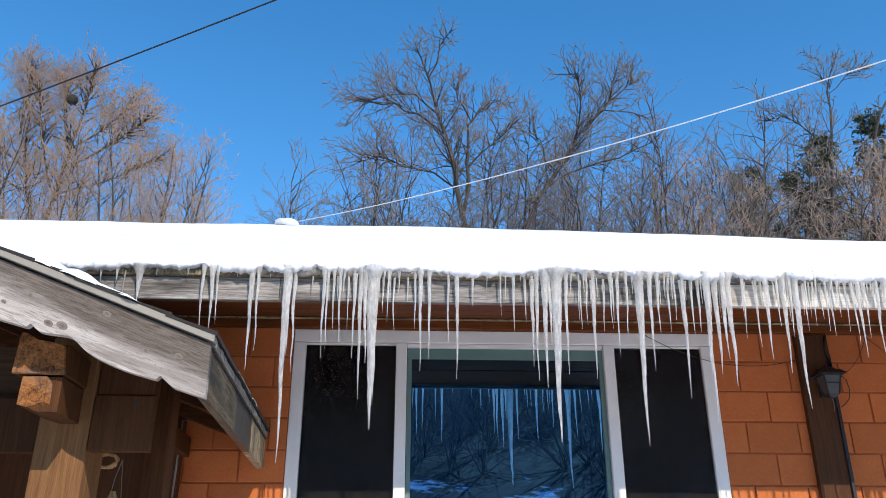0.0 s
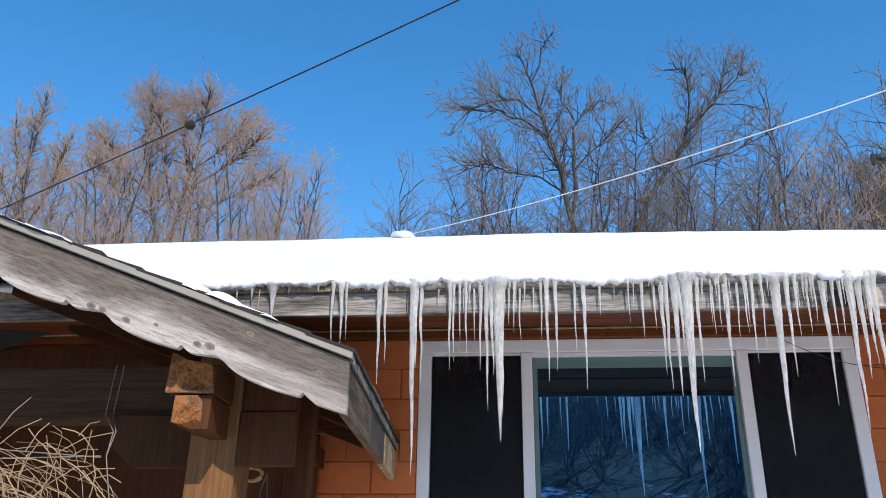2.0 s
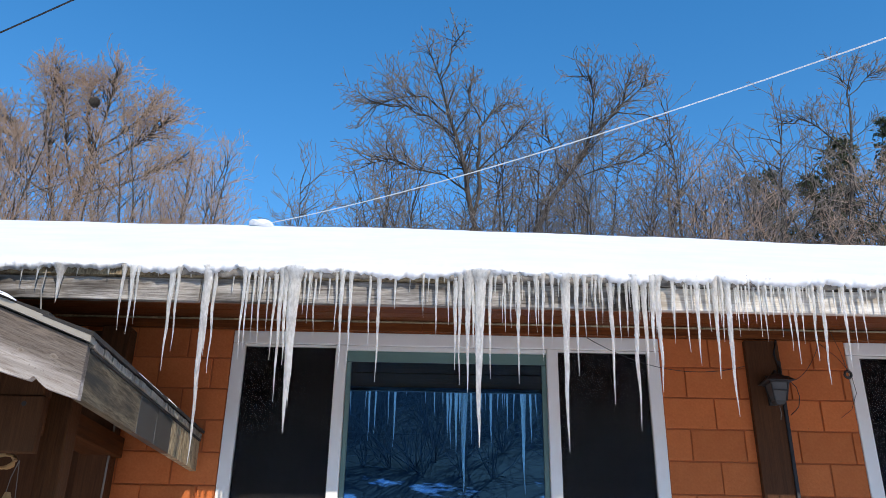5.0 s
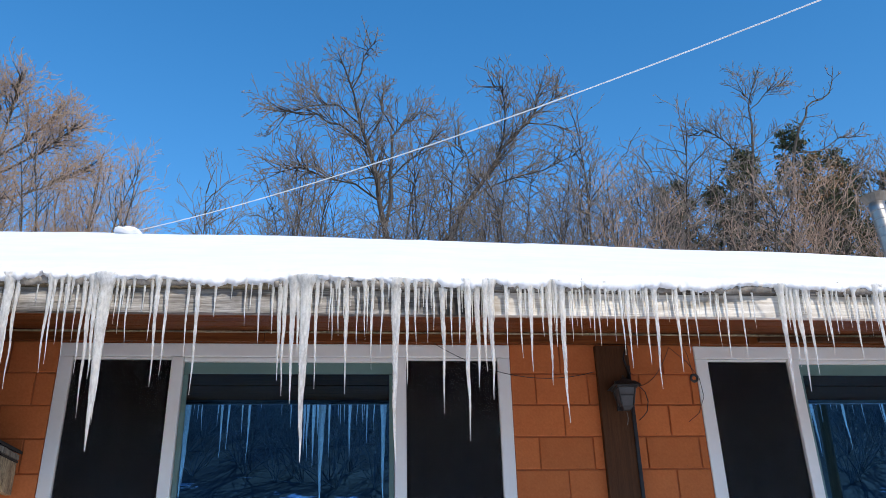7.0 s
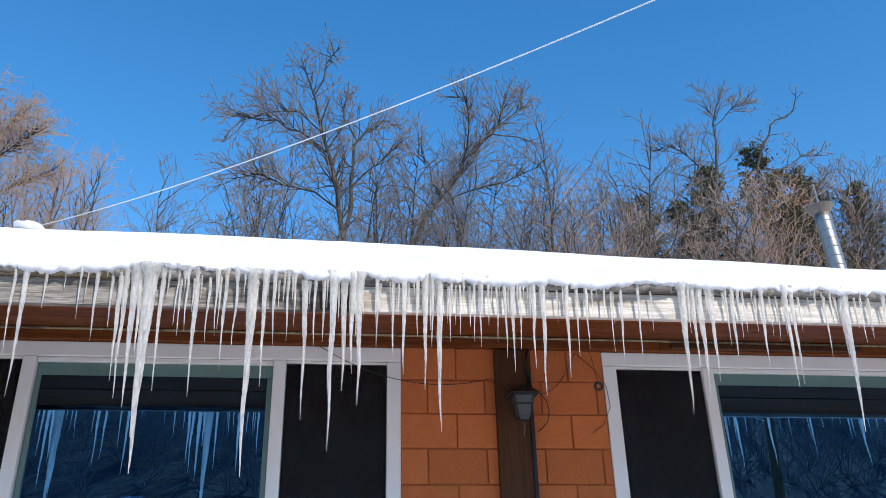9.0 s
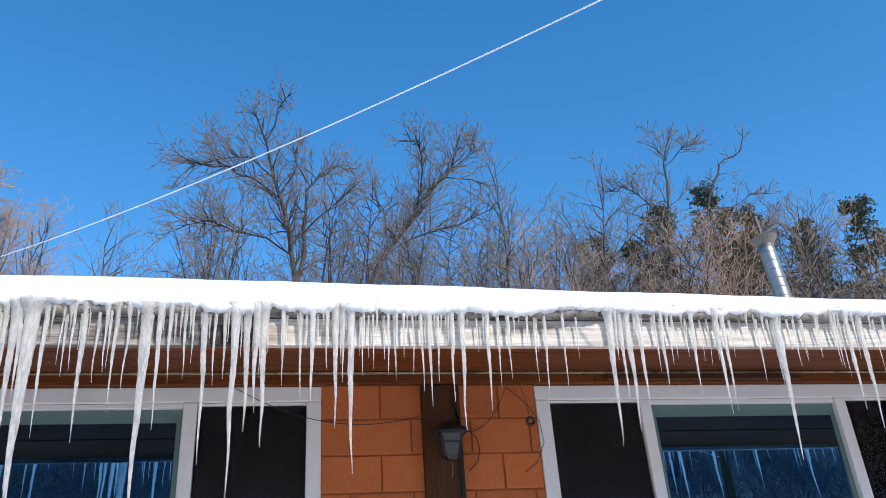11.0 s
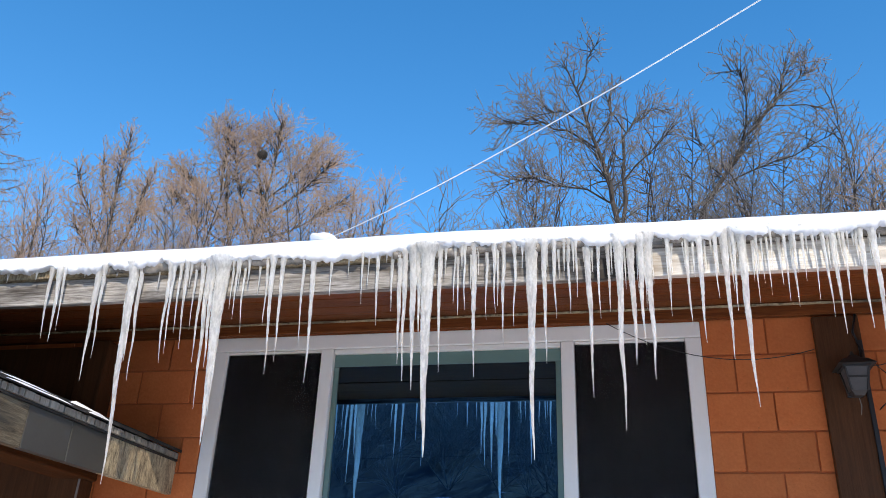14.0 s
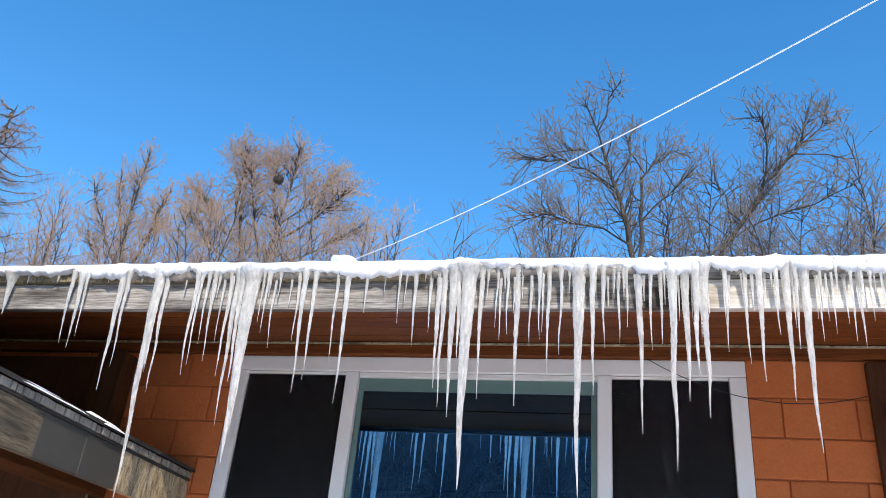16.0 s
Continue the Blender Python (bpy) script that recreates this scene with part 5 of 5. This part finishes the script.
def woods():
    masters = []
    for i, s in enumerate(KINDS):
        red = i in (1, 3)
        m = tree((0, 0, 0), s, "slim bare hillside tree with reddish twigs" if red else "slim bare grey-brown hillside tree", TWIG_RED if red else TWIG, leaves=specks(s, random.Random(i), 0.05), leaf_size=0.05, group="bare trees on the hillside")
        masters.append(m)
    used = set()

    def put(kind, x, y, top, turn):
        z = ground_z(x, y) - 0.2
        sc = (top - z) / 12.6
        m = masters[kind]
        at = pose(x, y, z, 0, 0, turn)
        if kind in used:
            ob = copy_thing(m, at)
        else:
            used.add(kind)
            ob = m
            ob.matrix_basis = at
        ob.scale = (sc, sc, sc)

    rg = random.Random(77)
    # left of the gap, the gap itself, behind the two tall trees, towards the pines: x from, to, how many, lowest and highest tops
    for x0, x1, y0, y1, count, lo, hi, kinds in ((-32.4, -26.9, 48, 52, 6, 28.1, 31.4, (1, 3)), (-28.5, -17.6, 47, 50, 21, 26.6, 31.0, (1, 3)), (-17.8, -12.4, 48, 52, 13, 26.6, 30.2, (1, 3)),
                                                 (-39.8, -30.5, 47, 50, 14, 26.3, 30.0, (1, 3)), (-46.5, -39.4, 48, 52, 7, 28.7, 33.8, (1, 3)), (-57.4, -52.8, 48, 52, 5, 37.4, 41.1, (4, 2)),
                                                 (-5.4, -3.2, 27, 30, 4, 15.2, 16.6, (4, 0)), (-2.5, 3.5, 28, 33, 13, 16.0, 19.2, (0, 2, 5, 4)), (3.5, 9.5, 29, 34, 16, 17.5, 20.9, (0, 4, 2, 5)),
                                                 (9.5, 16.5, 29, 33, 20, 17.6, 20.4, (0, 5, 2, 5)), (16.5, 27, 31, 35, 16, 19, 22, (0, 2, 4, 5)), (26, 36, 30, 34, 12, 19, 22, (0, 1, 5)),
                                                 (-3.5, 16, 24, 25.5, 26, 14.0, 16.0, (4, 3, 0, 2)), (16, 30, 25, 27, 12, 15.0, 17.0, (4, 3)), (-79.7, -55.6, 48, 52, 11, 35.5, 44.8, (0, 1, 2))):
        for i in range(count):
            x = x0 + (x1 - x0) * (i + rg.random()) / count
            put(rg.choice(kinds), x, rg.uniform(y0, y1), rg.uniform(lo, hi), rg.uniform(0, 360))


def far_woods():
    """The wooded slope across the yard, seen only in the panes, as one mesh of coarse trees."""
    rg = random.Random(78)
    coarse = [generic(200 + k, 12, 0.14, 1.0, 0.4, 0.08 * (k - 1)) for k in range(3)]
    out = []
    for i in range(95):
        y = -82 + 50 * rg.random() ** 1.4
        x = -50 + 100 * (i + rg.random()) / 95
        m = Matrix.Translation((x, y, ground_z(x, y) - 0.2)) @ Matrix.Rotation(rg.uniform(0, 6.28), 4, "Z") @ Matrix.Scale(rg.uniform(0.7, 1.2), 4)
        for p, q, ra, rb in rg.choice(coarse):
            if ra < 0.012 and rg.random() < 0.55:
                continue
            out.append((m @ p, m @ q, 0.7 * max(ra, 0.022), 0.7 * max(rb, 0.018)))
    brush = []
    for k in range(4):
        b = []
        for _ in range(5):
            grow(b, Vector((0, 0, 0)), Vector((rg.gauss(0, 0.4), rg.gauss(0, 0.4), 1)).normalized(), 2.6, 0.03, 3, rg, 0.1, 1.0, 0.012, 1.0)
        brush.append(b)
    for i in range(800):
        y, x = rg.uniform(-80, -22), rg.uniform(-36, 36)
        m = Matrix.Translation((x, y, ground_z(x, y) - 0.1)) @ Matrix.Rotation(rg.uniform(0, 6.28), 4, "Z") @ Matrix.Scale(rg.uniform(0.8, 1.6), 4)
        for p, q, ra, rb in rg.choice(brush):
            out.append((m @ p, m @ q, ra, rb))
    tagged(new("far_woods", seg_mesh(out, TWIG, "far_woods", Vector((0, 0, 0)))), "bare winter woods on the slope across the yard", "woods", kind="stuff")


def tall_right():
    rg = random.Random(31)
    y = 30.0
    P = lambda pts, k=0.0: [(x, y + k * i * 0.3, z) for i, (x, z) in enumerate(pts)]
    s = []
    base = (17.4, y, ground_z(17.4, y) - 0.2)
    s += [(Vector(base), Vector((17.7, y, 16.2)), 0.22, 0.15)]
    limb(s, P([(17.7, 16.2), (18.3, 19.4), (18.7, 21.8), (18.9, 23.2), (19.2, 23.9)]), 0.13, 0.03, rg, 1.1, 3, 1.3)
    limb(s, P([(18.35, 19.6), (17.4, 21.0), (16.8, 21.7), (16.3, 21.6)], 1), 0.07, 0.03, rg, 1.2, 5, 1.1)
    limb(s, P([(18.8, 22.5), (19.5, 23.2), (20.2, 23.5)], -1), 0.05, 0.02, rg, 1.1, 5, 1.0)
    limb(s, P([(18.8, 23.0), (18.2, 23.9)], 1), 0.04, 0.02, rg, 1.1, 6, 1.1)
    tree(base, s, "tall thin bare tree above the pines", TWIG, seed=31)
    s = []
    base = (19.3, y, ground_z(19.3, y) - 0.2)
    s += [(Vector(base), Vector((19.5, y, 16.3)), 0.22, 0.15)]
    limb(s, P([(19.5, 16.3), (20.0, 18.8), (20.5, 20.7), (21.3, 22.2), (21.8, 23.0), (22.7, 23.5), (23.1, 24.6)]), 0.13, 0.035, rg, 0.7, 1, 1.0)
    limb(s, P([(20.4, 20.3), (21.8, 20.6), (23.0, 21.5), (24.3, 21.8)], 1), 0.06, 0.03, rg, 0.9, 3, 1.1)
    limb(s, P([(22.0, 18.0), (23.0, 19.5), (24.4, 21.0)], 1), 0.05, 0.03, rg, 1.0, 5, 1.2)
    cs = [Vector((21.5 + rg.gauss(0, 0.5), y, 19.8 + rg.gauss(0, 0.6))) for _ in range(12)] + [Vector((20.5 + rg.gauss(0, 0.9), y - 0.4, 17.6 + rg.gauss(0, 0.8))) for _ in range(14)]
    tree(base, s, "crooked half-dead tree with rusty leaves", TWIG, clusters(cs, rg, 26, 0.28), 0.08, seed=32)


def pine(x, y, top, seed, width=2.2):
    rg = random.Random(seed)
    z0 = ground_z(x, y) - 0.2
    h = top - z0
    s, spots = [(Vector((x, y, z0)), Vector((x, y, z0 + h * 0.97)), 0.17, 0.03)], []
    z = z0 + h * 0.45
    while z < top - 0.2:
        f = (top - z) / (h * 0.55)
        for _ in range(4):
            a = rg.uniform(0, 6.28)
            L = width * (0.25 + 0.75 * f) * rg.uniform(0.55, 1.1)
            p, e = Vector((x, y, z)), Vector((x + L * math.cos(a), y + L * math.sin(a), z + L * rg.uniform(0.05, 0.4)))
            m = (p + e) / 2 + Vector((0, 0, -0.08))
            s += [(p, m, 0.04, 0.03), (m, e, 0.03, 0.012)]
            for _ in range(9):
                c = m.lerp(e, rg.uniform(-0.1, 1.1)) + Vector((rg.gauss(0, 0.14), rg.gauss(0, 0.14), rg.gauss(0.06, 0.08)))
                s.append((m.lerp(e, 0.6), c, 0.012, 0.008))
                spots += [c + Vector((rg.gauss(0, 0.11), rg.gauss(0, 0.11), rg.gauss(0.03, 0.07))) for _ in range(10)]
        z += rg.uniform(0.3, 0.6)
    tree((x, y, z0), s, "green pine with ragged needle tufts on the hillside", TWIG, spots, 0.10, NEEDLE, "pines on the hillside", seed)


tall_right()
for k, (x, y, top, wd) in enumerate(((21.6, 32, 22.9, 2.2), (18.9, 32, 21.3, 2.0), (15.9, 33, 20.4, 2.2), (24.4, 33, 22.4, 2.4), (27.0, 33, 21.6, 2.0), (23.0, 32, 20.5, 2.2), (29.5, 32, 22.6, 2.0), (33.0, 34, 21.5, 2.2), (17.6, 32, 19.6, 2.0))):
    pine(x, y, top, 50 + k, wd)
woods()
far_woods()

# ---------------------------------------------------------------- clay blocks of the wall
COURSE, BLOCK, LINE0, JOINT0 = 0.1875, 0.318, 2.934, 2.91


def clay_blocks():
    made = {}

    def block(x0, x1, z0):
        w = round(x1 - x0, 2)
        if w < 0.04:
            return
        key = w
        if key not in made:
            bm = box(-w / 2, w / 2, -0.012, 0.012, 0.0, COURSE - 0.009, 0.004)
            made[key] = finish(bm, CLAY, "block")
        ob = new("block", made[key])
        ob.parent = wall_south
        ob.location = ((x0 + x1) / 2, WALL_Y + 0.003 + rng.uniform(-0.0012, 0.0012), z0 + 0.0045)

    regions = ((-1.6, -0.003), (2.609, 3.754), (6.273, 8.4))
    row = -5
    while True:
        z0 = LINE0 + (row - 1) * COURSE
        if z0 > 3.25:
            break
        shift = JOINT0 + (0.0 if row % 2 == 0 else BLOCK / 2)
        for a, b in regions:
            k = math.floor((a - shift) / BLOCK)
            x = shift + k * BLOCK
            while x < b:
                block(max(x + 0.004, a), min(x + BLOCK - 0.004, b), z0)
                x += BLOCK
        row += 1


clay_blocks()
